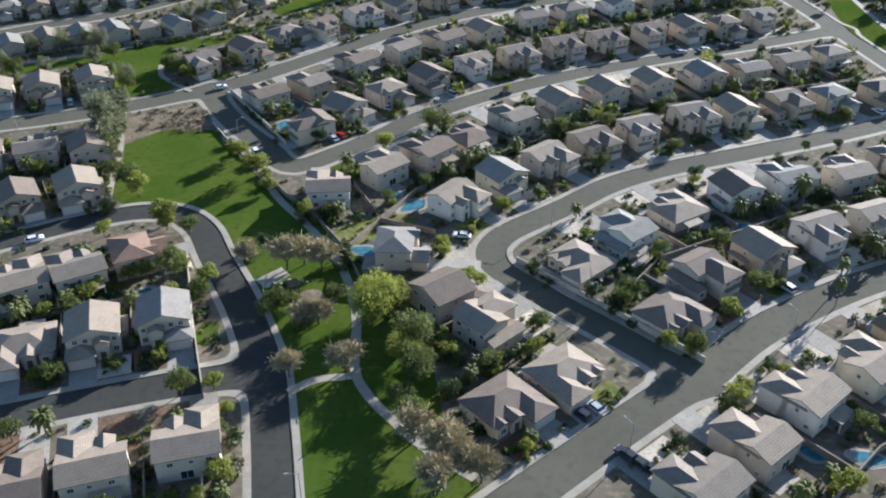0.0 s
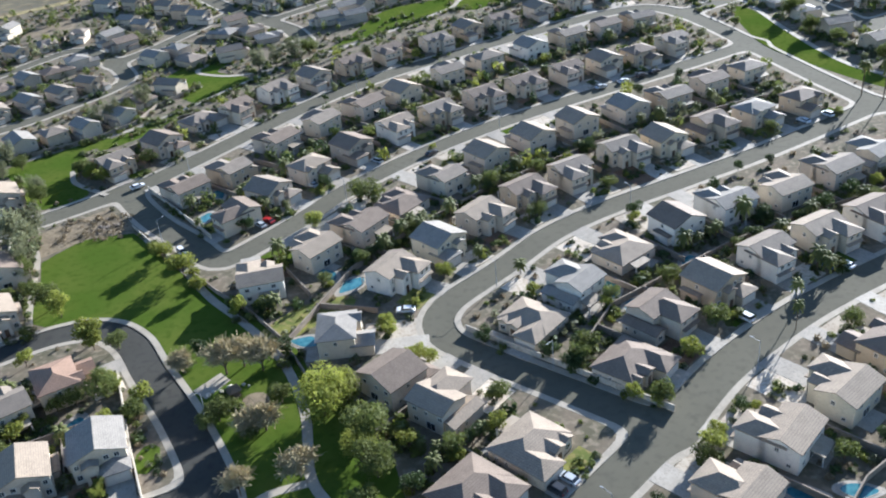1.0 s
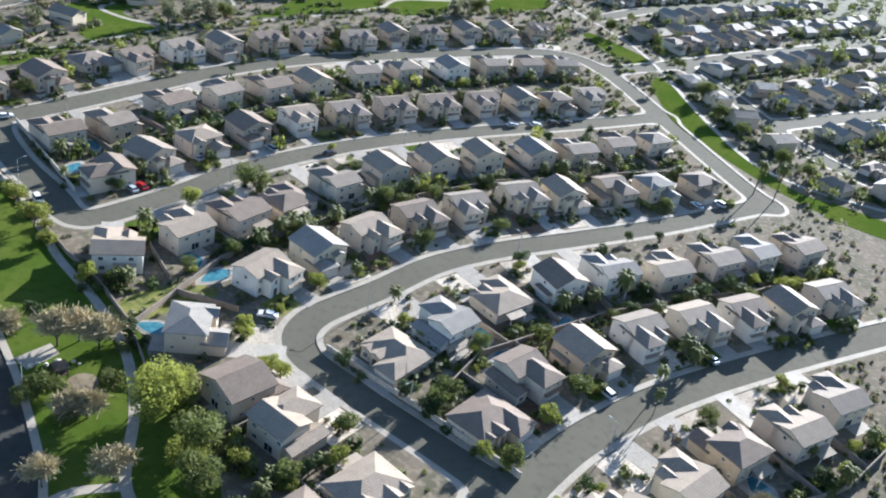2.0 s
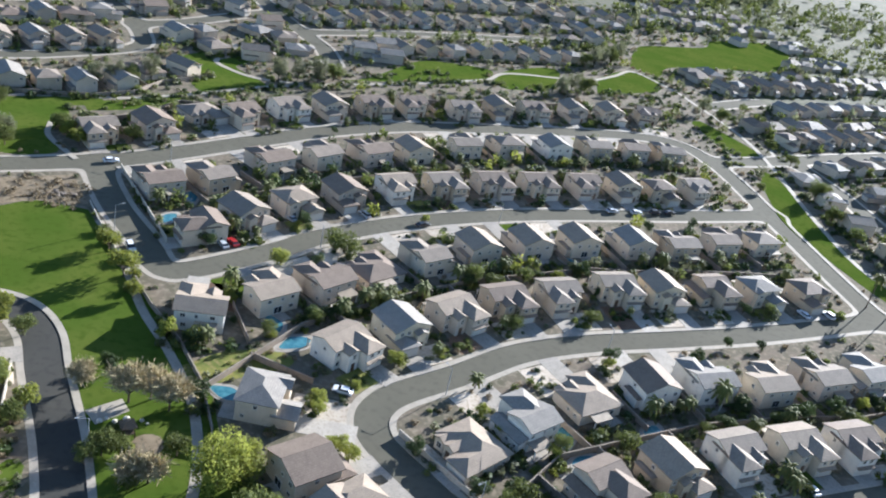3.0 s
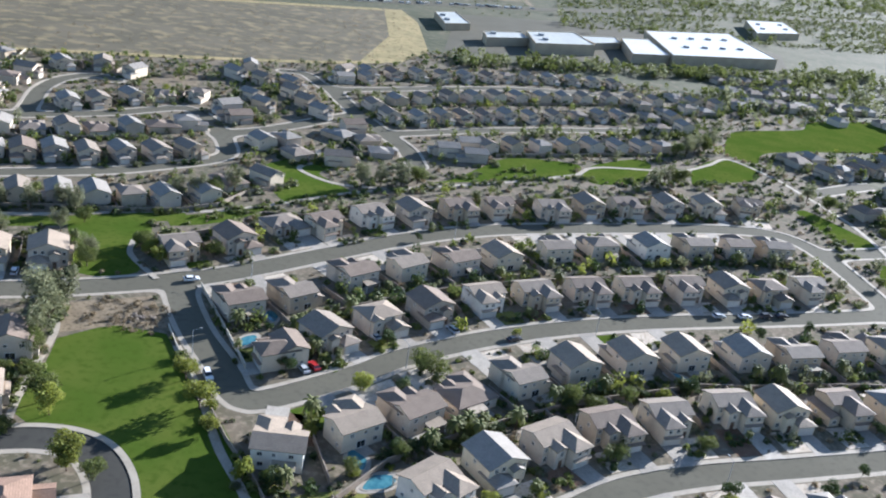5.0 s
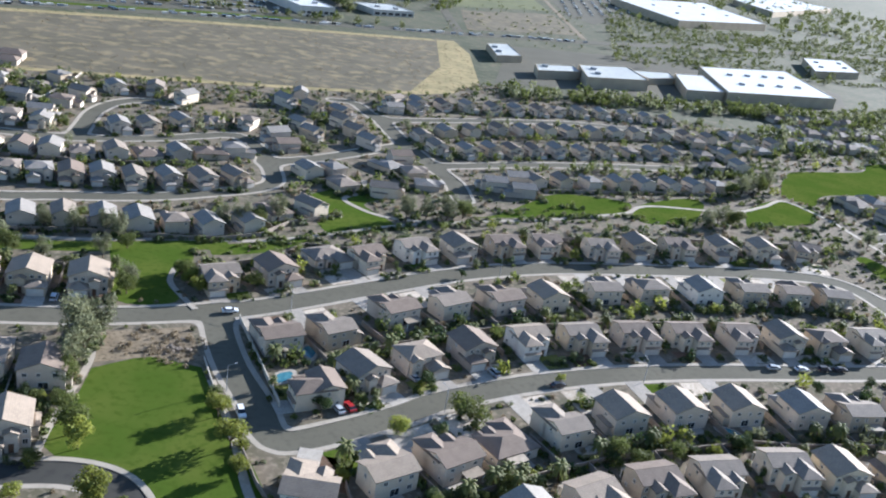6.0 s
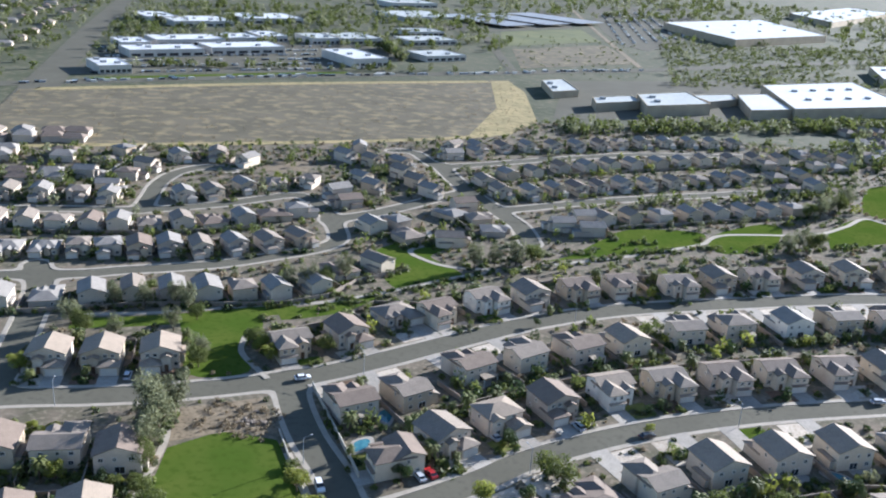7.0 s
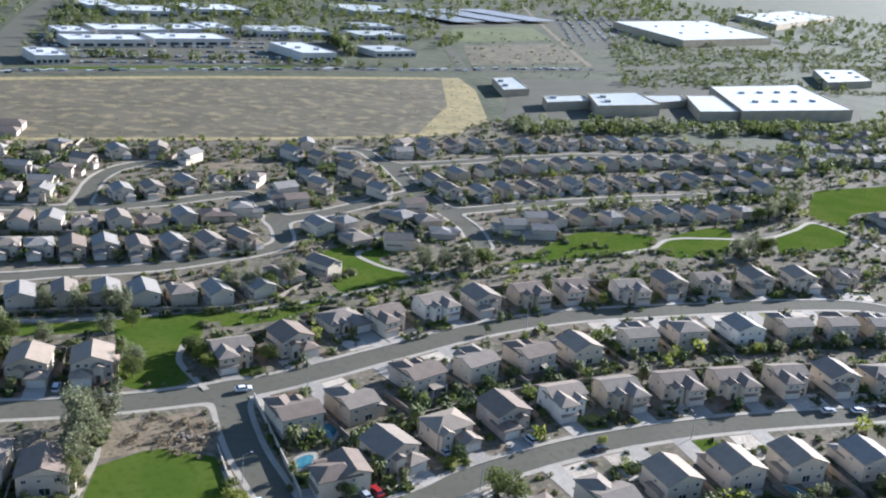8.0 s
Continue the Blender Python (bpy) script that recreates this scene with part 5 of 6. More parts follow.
FREE_FORMS = [*LAWNS, lawn_a + street_side[::-1], [(-103, 258), (-82.5, 271), (-72.5, 255), (-85.4, 251.5), (-96.5, 243.5)], [(-170, 491), (-148, 500), (-152, 521), (-176, 512)],
              [(-330, 468), (-282, 497), (-208, 538), (-114, 596), (-64, 635), (-48, 695), (-70, 817), (-94, 872), (-258, 752), (-384, 650), (-402, 628)]]
FREE_LINES = [curve([(-165, 301), (-135, 313), (-112, 326.5), (-87, 339), (-69, 355.5), (-44.5, 381), (-13, 405.5), (10, 421.5), (35, 443), (48, 455), (60, 473), (100, 489), (120, 510), (135, 529), (152, 509), (160, 490), (174, 446), (177, 405), (176, 358), (178, 316), (187, 297), (204, 285), (250, 265)], 4),
              curve([(-69, 428), (-66, 412), (-71, 401), (-66, 394), (-52, 388), (-30, 392)], 4), curve([(-156, 297), (-142, 303), (-128, 310), (-112, 320), (-98, 329)], 4)]


def open_ground(n, x0, y0, x1, y1, seed, room=0.0):
    """Random plan points on open ground."""
    rng = np.random.default_rng(seed)
    x, y = rng.uniform(x0, x1, n), rng.uniform(y0, y1, n)
    ok = street_field(x, y) > 2.4 + room
    for f in FREE_FORMS:
        ok &= ~inside(f, x, y)
    for k, f in enumerate(FREE_LINES):
        ok &= distance(f, x, y) > (1.9 if k < 2 else 4.5) + room
    for hx, hy, yaw, *_ in PLACED:
        a = radians(yaw)
        u, v = (x - hx) * math.cos(a) + (y - hy) * math.sin(a), -(x - hx) * math.sin(a) + (y - hy) * math.cos(a)
        ok &= ~((np.abs(u) < 6.6 + 0.6 * room) & (v > -8.5) & (v < 7.2 + 0.6 * room)) & ~((np.abs(u) < 7.5) & (v <= -8.5) & (v > -14) & (rng.random(n) < 0.75))
    for a, b in pools_at:
        ok &= np.hypot(x - a, y - b) > 5 + room
    return [(a, b) for a, b in zip(x[ok], y[ok])]


random.seed(52)
rough = open_ground(12500, -300, 290, 330, 700, 1)
mixed = [(x, y, random.uniform(0.5, 1.5)) for x, y in rough]
step = len(mixed) // 9
for k, (leaf, share) in enumerate((("green", 2), ("dark", 2), ("grey", 2), ("dry", 3))):
    cut, mixed = mixed[:step * share], mixed[step * share:]
    clumps("underbrush", cut, leaf, 26, 0.42, 90 + k, "rough low brush over the open ground")
crowns = [(x, y, random.uniform(1.3, 2.7)) for x, y in open_ground(900, -300, 285, 330, 700, 2, 1.2)] + FAR_TREE
random.shuffle(crowns)
step = len(crowns) // 7
for k, (leaf, share) in enumerate((("green", 2), ("grey", 2), ("bright", 1), ("dark", 2))):
    cut, crowns = crowns[:step * share], crowns[step * share:]
    clumps("garden_trees", cut, leaf, 80, 0.26, 96 + k, "mixed garden trees among the farther houses", lift=0.95)
beds = [(x, y, random.uniform(0.4, 1.1)) for x, y in open_ground(4200, -130, 85, 190, 290, 3)]
step = len(beds) // 5
for k, (leaf, share) in enumerate((("green", 1), ("dark", 1), ("grey", 1), ("dry", 1), ("dry", 1))):
    clumps("garden_beds", beds[k * step:(k + 1) * step], leaf, 55, 0.3, 104 + k, "low plants and ground cover in the gardens")


# ---- the distance: field, roads, business park ----
FIELD = [(-330, 468), (-282, 497), (-208, 538), (-114, 596), (-64, 635), (-48, 695), (-70, 817), (-94, 872), (-258, 752), (-384, 650), (-402, 628)]
patch("dry_field", FIELD, 0.2, M["field"], "dry brown open field with sparse tufts", "field", smooth=False, thick=0.3)
patch("dirt_lot", [(-170, 491), (-148, 500), (-152, 521), (-176, 512)], 0.2, M["tan_lot"], "bare tan earth lot behind the houses", "ground", smooth=False)
ribbon("verge", curve([(-328, 474), (-282, 500), (-208, 541), (-114, 599), (-70, 636)], 8), 7, 0.235, 0.1, M["straw"], "straw-yellow grass verge of the field", "verge")
ribbon("verge", curve([(-393, 636), (-378, 647), (-258, 746), (-104, 858)], 8), 11, 0.235, 0.1, M["straw"], "straw-yellow grass verge of the field", "verge")
patch("dirt_lot", [(-84, 628), (-60, 640), (-46, 697), (-67, 818), (-88, 874), (-102, 862), (-80, 735)], 0.24, M["straw"], "bare tan earth track beside the field", "ground", smooth=False)
ROADS_FAR = [curve([(-440, 628), (-409, 656), (-393, 671), (-268, 783), (-90, 926), (-50, 962), (29, 1026), (99, 1094), (213, 1210), (481, 1450), (800, 1730)], 8), curve([(-250, 330), (-330, 505), (-395, 640), (-454, 767), (-509, 884), (-583, 1048), (-851, 1657), (-1100, 2250)], 10)]
ribbon("road", ROADS_FAR[0], 20, 0.08, 0.1, M["asphalt"], "wide grey asphalt road past the field", "road")
ribbon("road", ROADS_FAR[1], 27, 0.1, 0.1, M["asphalt"], "broad grey asphalt avenue", "road")
ribbon("road", curve([(-90, 935), (-118, 1050), (-160, 1230), (-200, 1420), (-230, 1560)], 10), 10, 0.07, 0.1, M["asphalt"], "grey asphalt service road", "road")
ribbon("road", curve([(-95, 1930), (-82, 1839), (-33, 1487), (3, 1241), (32, 1052)], 10), 6, 0.07, 0.1, M["tan_lot"], "pale dirt service road", "road")
patch("dirt_lot", [(-112, 1115), (-8, 1247), (26, 1079), (-86, 965)], 0.05, M["field"], "tan graded earth lot", "ground", smooth=False)
patch("dirt_lot", [(-149, 1304), (-48, 1440), (-14, 1281), (-128, 1136)], 0.05, M["plain_green"], "green-brown graded lot", "ground", smooth=False)
ribbon("lawn", curve([(-388, 692), (-330, 745), (-270, 800), (-225, 836)], 8), 9, 0.1, 0.1, M["lawn"], "green lawn strip before the offices", "lawn")
patch("car_park", [(-260, 1240), (-150, 1310), (-60, 1450), (-90, 1800), (-150, 1690), (-260, 1500)], 0.05, M["asphalt"], "grey asphalt car park under the canopies", "road", smooth=False)
patch("car_park", [(-20, 1480), (10, 1260), (45, 1215), (133, 1500), (150, 2150), (-60, 1950)], 0.05, M["asphalt"], "grey asphalt car park", "road", smooth=False)
patch("car_park", [(-412, 700), (-240, 830), (-190, 1000), (-330, 1050), (-480, 900)], 0.04, M["asphalt"], "grey asphalt car park of the business park", "road", smooth=False)
patch("car_park", [(-36, 715), (90, 768), (262, 872), (285, 985), (110, 1000), (-40, 905)], 0.04, M["asphalt"], "grey asphalt yard round the warehouses", "road", smooth=False)


def block_building(x, y, w, d, h, yaw, name, label, roof="white_roof", wall="white_panel", units=0, bays=6):
    """A flat-roofed building: walls with parapet, roof sheet, a band of windows each side, roof units."""
    root = new(name)
    root.matrix_basis = pose(x, y, 0.0, 0, 0, yaw)
    bm = bmesh.new()
    rings = []
    for g, z in ((0.0, 0.0), (0.0, h), (0.5, h), (0.5, 0.0)):
        rings.append([bm.verts.new((sx * (w / 2 - g), sy * (d / 2 - g), z)) for sx, sy in ((-1, -1), (1, -1), (1, 1), (-1, 1))])
    for p, q in zip(rings, rings[1:] + rings[:1]):
        for k in range(4):
            bm.faces.new((p[k], p[(k + 1) % 4], q[(k + 1) % 4], q[k]))
    part("wall", bm, M[wall], root)
    bm = bmesh.new()
    box(bm, -w / 2 + 0.5, -d / 2 + 0.5, h - 0.9, w / 2 - 0.5, d / 2 - 0.5, h - 0.5)
    part("roof", bm, M[roof], root)
    for k in range(bays):
        bm = bmesh.new()
        x0 = -w / 2 + w * (k + 0.15) / bays
        box(bm, x0, -d / 2 - 0.12, 1.0, x0 + w / bays * 0.7, -d / 2 + 0.05, min(h - 1.5, 3.4))
        part("window", bm, M["glass"], root)
    for k in range(units):
        bm = bmesh.new()
        px, py = w * (((k * 0.37 + 0.21) % 0.8) - 0.4), d * (((k * 0.53 + 0.3) % 0.7) - 0.35)
        box(bm, px - 2.2, py - 1.6, h - 0.55, px + 2.2, py + 1.6, h + 1.3)
        part("roof_unit", bm, M["unit"], root)
    return tagged(root, label, "building", "business buildings")


Y = 45
for x, y, w, d, h in ((-396, 736, 25, 40, 7), (-450, 869, 28, 38, 7), (-420, 922, 70, 40, 7), (-404, 841, 68, 34, 7), (-353, 904, 74, 38, 7), (-384, 970, 34, 38, 7), (-368, 1007, 30, 44, 7), (-542, 1093, 38, 60, 8), (-488, 1091, 72, 56, 7), (-441, 1187, 80, 64, 7), (-240, 905, 36, 66, 8)):
    block_building(x, y, w, d, h, Y, "office_building", "low white flat-roofed office building", units=3)
for x, y, w, d, h in ((-317, 1026, 32, 44, 7), (-286, 1056, 48, 52, 7), (-287, 1394, 94, 90, 7), (-237, 1185, 50, 38, 6), (-212, 1101, 62, 40, 6), (-175, 978, 48, 40, 6), (-640, 1420, 90, 50, 8), (-350, 1600, 90, 60, 8)):
    block_building(x, y, w, d, h, Y, "office_building", "low pale flat-roofed office building", "grey_roof", units=2)


def corner_building(corners, h, name, label, roof, wall, units=0):
    """A flat-roofed building on four plan corners: walls with parapet, roof sheet, roof units."""
    cx, cy = sum(c[0] for c in corners) / 4, sum(c[1] for c in corners) / 4
    root = new(name)
    root.matrix_basis = pose(cx, cy, 0)
    plan = [Vector((x - cx, y - cy, 0)) for x, y in corners]
    bm = bmesh.new()
    rings = [[bm.verts.new(p * (1 - g / p.length) + Vector((0, 0, z))) for p in plan] for g, z in ((0, 0), (0, h), (0.9, h), (0.9, 0))]
    for p, q in zip(rings, rings[1:] + rings[:1]):
        for k in range(4):
            bm.faces.new((p[k], p[(k + 1) % 4], q[(k + 1) % 4], q[k]))
    part("wall", bm, M[wall], root)
    bm = bmesh.new()
    hull(bm, [p * (1 - 0.9 / p.length) + Vector((0, 0, z)) for p in plan for z in (h - 0.9, h - 0.5)])
    part("roof", bm, M[roof], root)
    for k in range(units):
        u, v = 0.22 + 0.56 * ((k // 2) / max(1, (units - 1) // 2)), 0.32 + 0.36 * (k % 2)
        p = plan[0].lerp(plan[1], u).lerp(plan[3].lerp(plan[2], u), v)
        bm = bmesh.new()
        box(bm, p.x - 2.4, p.y - 1.8, h - 0.55, p.x + 2.4, p.y + 1.8, h + 1.2)
        part("roof_unit", bm, M["unit"], root)
    return tagged(root, label, "building", "business buildings")


corner_building([(138, 930), (235, 1011), (251, 878), (146, 806)], 9.5, "warehouse", "large white flat-roofed warehouse", "white_roof", "tan_panel", 8)
corner_building([(109, 866), (136, 886), (145, 812), (111, 789)], 8, "warehouse", "white lower wing of the large warehouse", "white_roof", "tan_panel")
corner_building([(24, 811), (66, 848), (81, 795), (31, 757)], 9, "warehouse", "pale flat-roofed warehouse with tan walls", "grey_roof", "tan_panel", 2)
corner_building([(-11, 787), (20, 814), (26, 789), (-7, 759)], 7, "warehouse", "low pale warehouse with tan walls", "grey_roof", "tan_panel", 1)
corner_building([(70, 853), (106, 880), (108, 852), (83, 824)], 6, "warehouse", "low grey warehouse link with tan walls", "grey_roof", "tan_panel")
corner_building([(-57, 859), (-40, 879), (-23, 822), (-43, 801)], 6, "warehouse", "small pale warehouse with tan walls", "grey_roof", "tan_panel", 2)
corner_building([(76, 1557), (254, 1798), (320, 1554), (163, 1355)], 11, "warehouse", "very large white flat-roofed warehouse", "white_roof", "tan_panel", 6)
corner_building([(352, 2074), (560, 2480), (640, 2400), (397, 1885)], 11, "warehouse", "very large white flat-roofed warehouse beyond the car park", "white_roof", "tan_panel", 4)
corner_building([(293, 1184), (351, 1231), (344, 1131), (280, 1071)], 8, "warehouse", "white flat-roofed warehouse with tan walls", "white_roof", "tan_panel", 4)
for k in range(3):
    root = new("solar_canopy")
    root.matrix_basis = pose(-193 + 49 * k, 1415 + 68 * k, 0, 0, 0, 57)
    bm = bmesh.new()
    box(bm, -32, -75, 4.2, 32, 75, 4.5)
    part("panel", bm, M["solar"], root, "pale reflective solar panels")
    for sx in (-24, 24):
        for sy in (-60, 0, 60):
            bm = bmesh.new()
            box(bm, sx - 0.3, sy - 0.3, 0.0, sx + 0.3, sy + 0.3, 4.2)
            part("post", bm, M["unit"], root)
    tagged(root, "long solar canopy over parked cars", "canopy", "solar canopies")


def far_boxes(name, spots, material, label, lo, hi, roof=None):
    """Many small far houses or cars as one mesh: boxes, with hipped tops where a roof is wanted."""
    rng = np.random.default_rng(3)
    verts, faces = [], []
    for x, y, w, d, h, yaw in spots:
        c, s = math.cos(yaw), math.sin(yaw)
        k = len(verts)
        ring = ((-w / 2, -d / 2), (w / 2, -d / 2), (w / 2, d / 2), (-w / 2, d / 2))
        if roof is None:
            verts += [(x + a * c - b * s, y + a * s + b * c, z) for z in (lo, h) for a, b in ring]
            faces += [(k, k + 1, k + 5, k + 4), (k + 1, k + 2, k + 6, k + 5), (k + 2, k + 3, k + 7, k + 6), (k + 3, k, k + 4, k + 7), (k + 4, k + 5, k + 6, k + 7)]
        else:
            verts += [(x + 1.08 * a * c - 1.08 * b * s, y + 1.08 * a * s + 1.08 * b * c, h - 0.1) for a, b in ring]
            verts += [(x + a * c, y + a * s, h + roof) for a in (-w * 0.28, w * 0.28)]
            faces += [(k, k + 1, k + 5, k + 4), (k + 1, k + 2, k + 5), (k + 2, k + 3, k + 4, k + 5), (k + 3, k, k + 4)]
    me = bpy.data.meshes.new(name)
    me.from_pydata(verts, [], faces)
    me.materials.append(material)
    tagged(new(name, me), label, "buildings" if hi else "cars", kind="stuff")


random.seed(77)
town = []
for i in range(16):
    for j in range(26):
        x, y = -470 - 34 * i - 17 * j + random.uniform(-4, 4), 640 - 18 * i + 42 * j + random.uniform(-5, 5)
        if y > 480 and x > -1100:
            town.append((x, y, random.uniform(11, 16), random.uniform(9, 12), random.uniform(2.8, 4.2), radians(random.choice((24, 114)) + random.uniform(-6, 6))))
taken = np.array([(h[0], h[1]) for h in PLACED])
GREENS = [(190, 600, 46), (150, 555, 24), (135, 500, 24), (120, 520, 16), (225, 640, 34), (262, 660, 24), (168, 430, 22), (160, 460, 20), (180, 390, 16), (178, 350, 14), (182, 300, 14), (205, 270, 16), (240, 250, 18), (275, 236, 18)]


def fill_town(x0, y0, turn, nx, ny, px, py):
    """Houses on a slanted grid, clear of streets, lawns and the houses that stand already."""
    c, s = math.cos(radians(turn)), math.sin(radians(turn))
    for i in range(nx):
        for j in range(ny):
            u, v = i * px + random.uniform(-2, 2), j * py + (6 if j % 2 else -5) + random.uniform(-2, 2)
            x, y = x0 + u * c - v * s, y0 + u * s + v * c
            if np.hypot(taken[:, 0] - x, taken[:, 1] - y).min() < 15 or any(math.hypot(x - a, y - b) < r for a, b, r in GREENS):
                continue
            if x < 168 + max(0.0, (430 - y) * 0.1) and x > -200 or street_field(np.array([x]), np.array([y]))[0] < 8:
                continue
            town.append((x, y, random.uniform(10, 13.5), random.uniform(8.5, 11), random.uniform(2.8, 4.3), radians(turn + random.choice((0, 0, 90)) + random.uniform(-8, 8))))


fill_town(190, 290, 28, 20, 22, 15, 20)
fill_town(-420, 330, 24, 15, 7, 14, 21)
town = [t for t in town if random.random() < 0.92]
random.shuffle(town)
for k in range(3):
    far_boxes("far_house_walls", town[k::3], WALLS[(5, 2, 3)[k]], "tan walls of many houses in the distance", 0.0, True)
    far_boxes("far_house_roofs", town[k::3], ROOFS[(1, 0, 3)[k]], "brown tiled roofs of many houses in the distance", 0.0, True, 1.9)
for n, col in (("car_white", "garage"), ("car_dark", "glass"), ("car_grey", "unit")):
    cars = []
    for _ in range(260):
        u, v = random.random(), random.random()
        if random.random() < 0.6:
            x, y = 15 + 105 * round(u * 7) / 7 - 40 * v, 1260 + 200 * round(u * 7) / 7 + 520 * v
        else:
            x, y = -400 + 190 * u - 70 * round(v * 5) / 5, 715 + 160 * u + 130 * round(v * 5) / 5
        cars.append((x, y, 4.5, 1.9, 1.5, radians(28 + random.choice((0, 90)))))
    for _ in range(45):
        u = random.random()
        q = ROADS_FAR[0][int(u * 75)]
        cars.append((q[0] + random.uniform(-5, 5), q[1] + random.uniform(-5, 5), 4.5, 1.9, 1.5, radians(40)))
    far_boxes("parked_cars", cars, M[col], "rows of parked cars in the distance", 0.1, False)

# trees of the distance
spots = []


def scatter(n, x0, y0, x1, y1, lo, hi, lean=0.5):
    """Trees spread over a slanted box of the plan."""
    for _ in range(n):
        x = random.uniform(x0, x1)
        spots.append((x, random.uniform(y0, y1) + lean * (x - x0), random.uniform(lo, hi)))


for h in town:
    for _ in range(2):
        a = random.uniform(0, 6.28)
        spots.append((h[0] + 10 * math.cos(a), h[1] + 9 * math.sin(a), random.uniform(1.5, 3.3)))
hedge = curve([(-30, 690), (10, 712), (84, 750), (150, 785), (258, 862), (340, 915)], 2)
for _ in range(330):
    q, o = hedge[random.randrange(len(hedge))], random.uniform(-3, 30)
    spots.append((q[0] + 0.5 * o, q[1] - 0.86 * o, random.uniform(2.2, 4.2)))
scatter(520, 150, 560, 480, 780, 1.8, 4.0, 0.5)
scatter(380, 185, 260, 460, 580, 1.4, 3.4, 0.3)
scatter(60, -420, 745, -90, 760, 2, 4, 0.52)
scatter(260, -540, 850, -120, 1020, 2, 5, 0.5)
scatter(420, -600, 1020, -160, 1360, 3, 6, 0.5)
scatter(1300, -950, 480, -440, 1500, 2, 4.5, -0.5)
scatter(900, -900, 1500, 800, 2300, 4, 8, 0.1)
scatter(900, 60, 900, 900, 1500, 1.8, 4.2, 0.6)
scatter(120, 250, 760, 600, 900, 2, 5, 0.5)
scatter(260, -420, 330, -215, 540, 1.5, 3.2, 0.3)
scatter(100, -260, 300, -90, 430, 1.0, 2.4, 0.4)
scatter(120, -60, 455, 140, 480, 1.2, 2.6, 0.55)
scatter(130, -250, 390, -50, 560, 1.2, 2.8, 0.5)
scatter(160, -60, 455, 150, 600, 1.1, 2.4, 0.62)
scatter(60, -240, 1020, -200, 1020, 3, 6, -2.0)
xy = np.array(spots)
clear = np.minimum(distance(ROADS_FAR[0], xy[:, 0], xy[:, 1]) - 11, distance(ROADS_FAR[1], xy[:, 0], xy[:, 1]) - 16)
clear = np.minimum(clear, street_field(xy[:, 0], xy[:, 1]) - 1.2 - 0.6 * xy[:, 2])
LAWN_MID = [*GREENS, (20, 440, 18), (40, 455, 12), (70, 462, 14), (-66, 390, 18), (-70, 370, 12), (-105, 300, 14), (192, 905, 82), (125, 838, 40), (50, 803, 36), (8, 788, 24), (92, 852, 26), (-41, 840, 26), (200, 1566, 150), (317, 1154, 62), (-35, 1100, 75), (240, 640, 30)]
spots = [s for s, c in zip(spots, clear) if c > 0 and all(math.hypot(s[0] - a, s[1] - b) > r for a, b, r in LAWN_MID)]
xy = np.array(spots)
on_lawn = np.zeros(len(xy), bool)
for f in (*LAWNS, FIELD):
    on_lawn |= inside(f, xy[:, 0], xy[:, 1])
spots = [s for s, k in zip(spots, on_lawn) if not k]
random.shuffle(spots)
third = len(spots) // 3
for k, leaf in enumerate(("green", "grey", "green")):
    clumps("distant_trees", spots[k * third:(k + 1) * third], leaf, 34, 0.36, 60 + k, "scattered green trees in the distance", lift=1.0)
scrub = [(x, y + 0.5 * (x - 60), r) for x, y, r in ((random.uniform(60, 800), random.uniform(930, 1330), random.uniform(1.2, 2.6)) for _ in range(4200))]
scrub += [(random.uniform(-110, 30), random.uniform(930, 1300), random.uniform(1.0, 2.0)) for _ in range(150)]
xy = np.array(scrub)
free = np.minimum(distance(ROADS_FAR[0], xy[:, 0], xy[:, 1]) - 12, np.minimum(np.hypot(xy[:, 0] - 317, xy[:, 1] - 1154) - 62, np.hypot(xy[:, 0] - 200, xy[:, 1] - 1566) - 150))
scrub = [s for s, k in zip(scrub, free) if k > 0]
clumps("distant_scrub", scrub[::2], "grey", 12, 0.5, 66, "low grey-green scrub in the distance")
clumps("distant_scrub", scrub[1::2], "green", 12, 0.5, 67, "low green scrub in the distance")
tufts = [(random.uniform(-400, -50), random.uniform(470, 875), random.uniform(0.5, 1.2)) for _ in range(3200)]
xy = np.array(tufts)
tufts = [q for q, k in zip(tufts, inside(FIELD, xy[:, 0], xy[:, 1])) if k]
clumps("dry_tufts", tufts, "dry", 8, 0.3, 70, "dry tufts scattered over the field")


# ---- cars near by ----
CAR_PAINT = [mat("car_" + n, c, c, 1.0, None, 1, 0.3, spec=0.5, coords="Object") for n, c in (("white", (0.7, 0.7, 0.7)), ("silver", (0.42, 0.44, 0.46)), ("dark", (0.03, 0.033, 0.04)), ("red", (0.3, 0.02, 0.02)), ("blue", (0.05, 0.09, 0.2)))]
M["tyre"] = mat("tyre", (0.02, 0.02, 0.02), (0.028, 0.028, 0.028), 4, None, 1, 0.85, coords="Object")
M["rim"] = mat("rim", (0.5, 0.5, 0.5), (0.42, 0.42, 0.42), 4, None, 1, 0.35, metal=0.8, coords="Object")
M["lamp"] = mat("lamp_glass", (0.7, 0.7, 0.68), (0.6, 0.6, 0.58), 4, None, 1, 0.15, coords="Object")
M["tail"] = mat("tail_glass", (0.3, 0.02, 0.02), (0.25, 0.02, 0.02), 4, None, 1, 0.2, coords="Object")


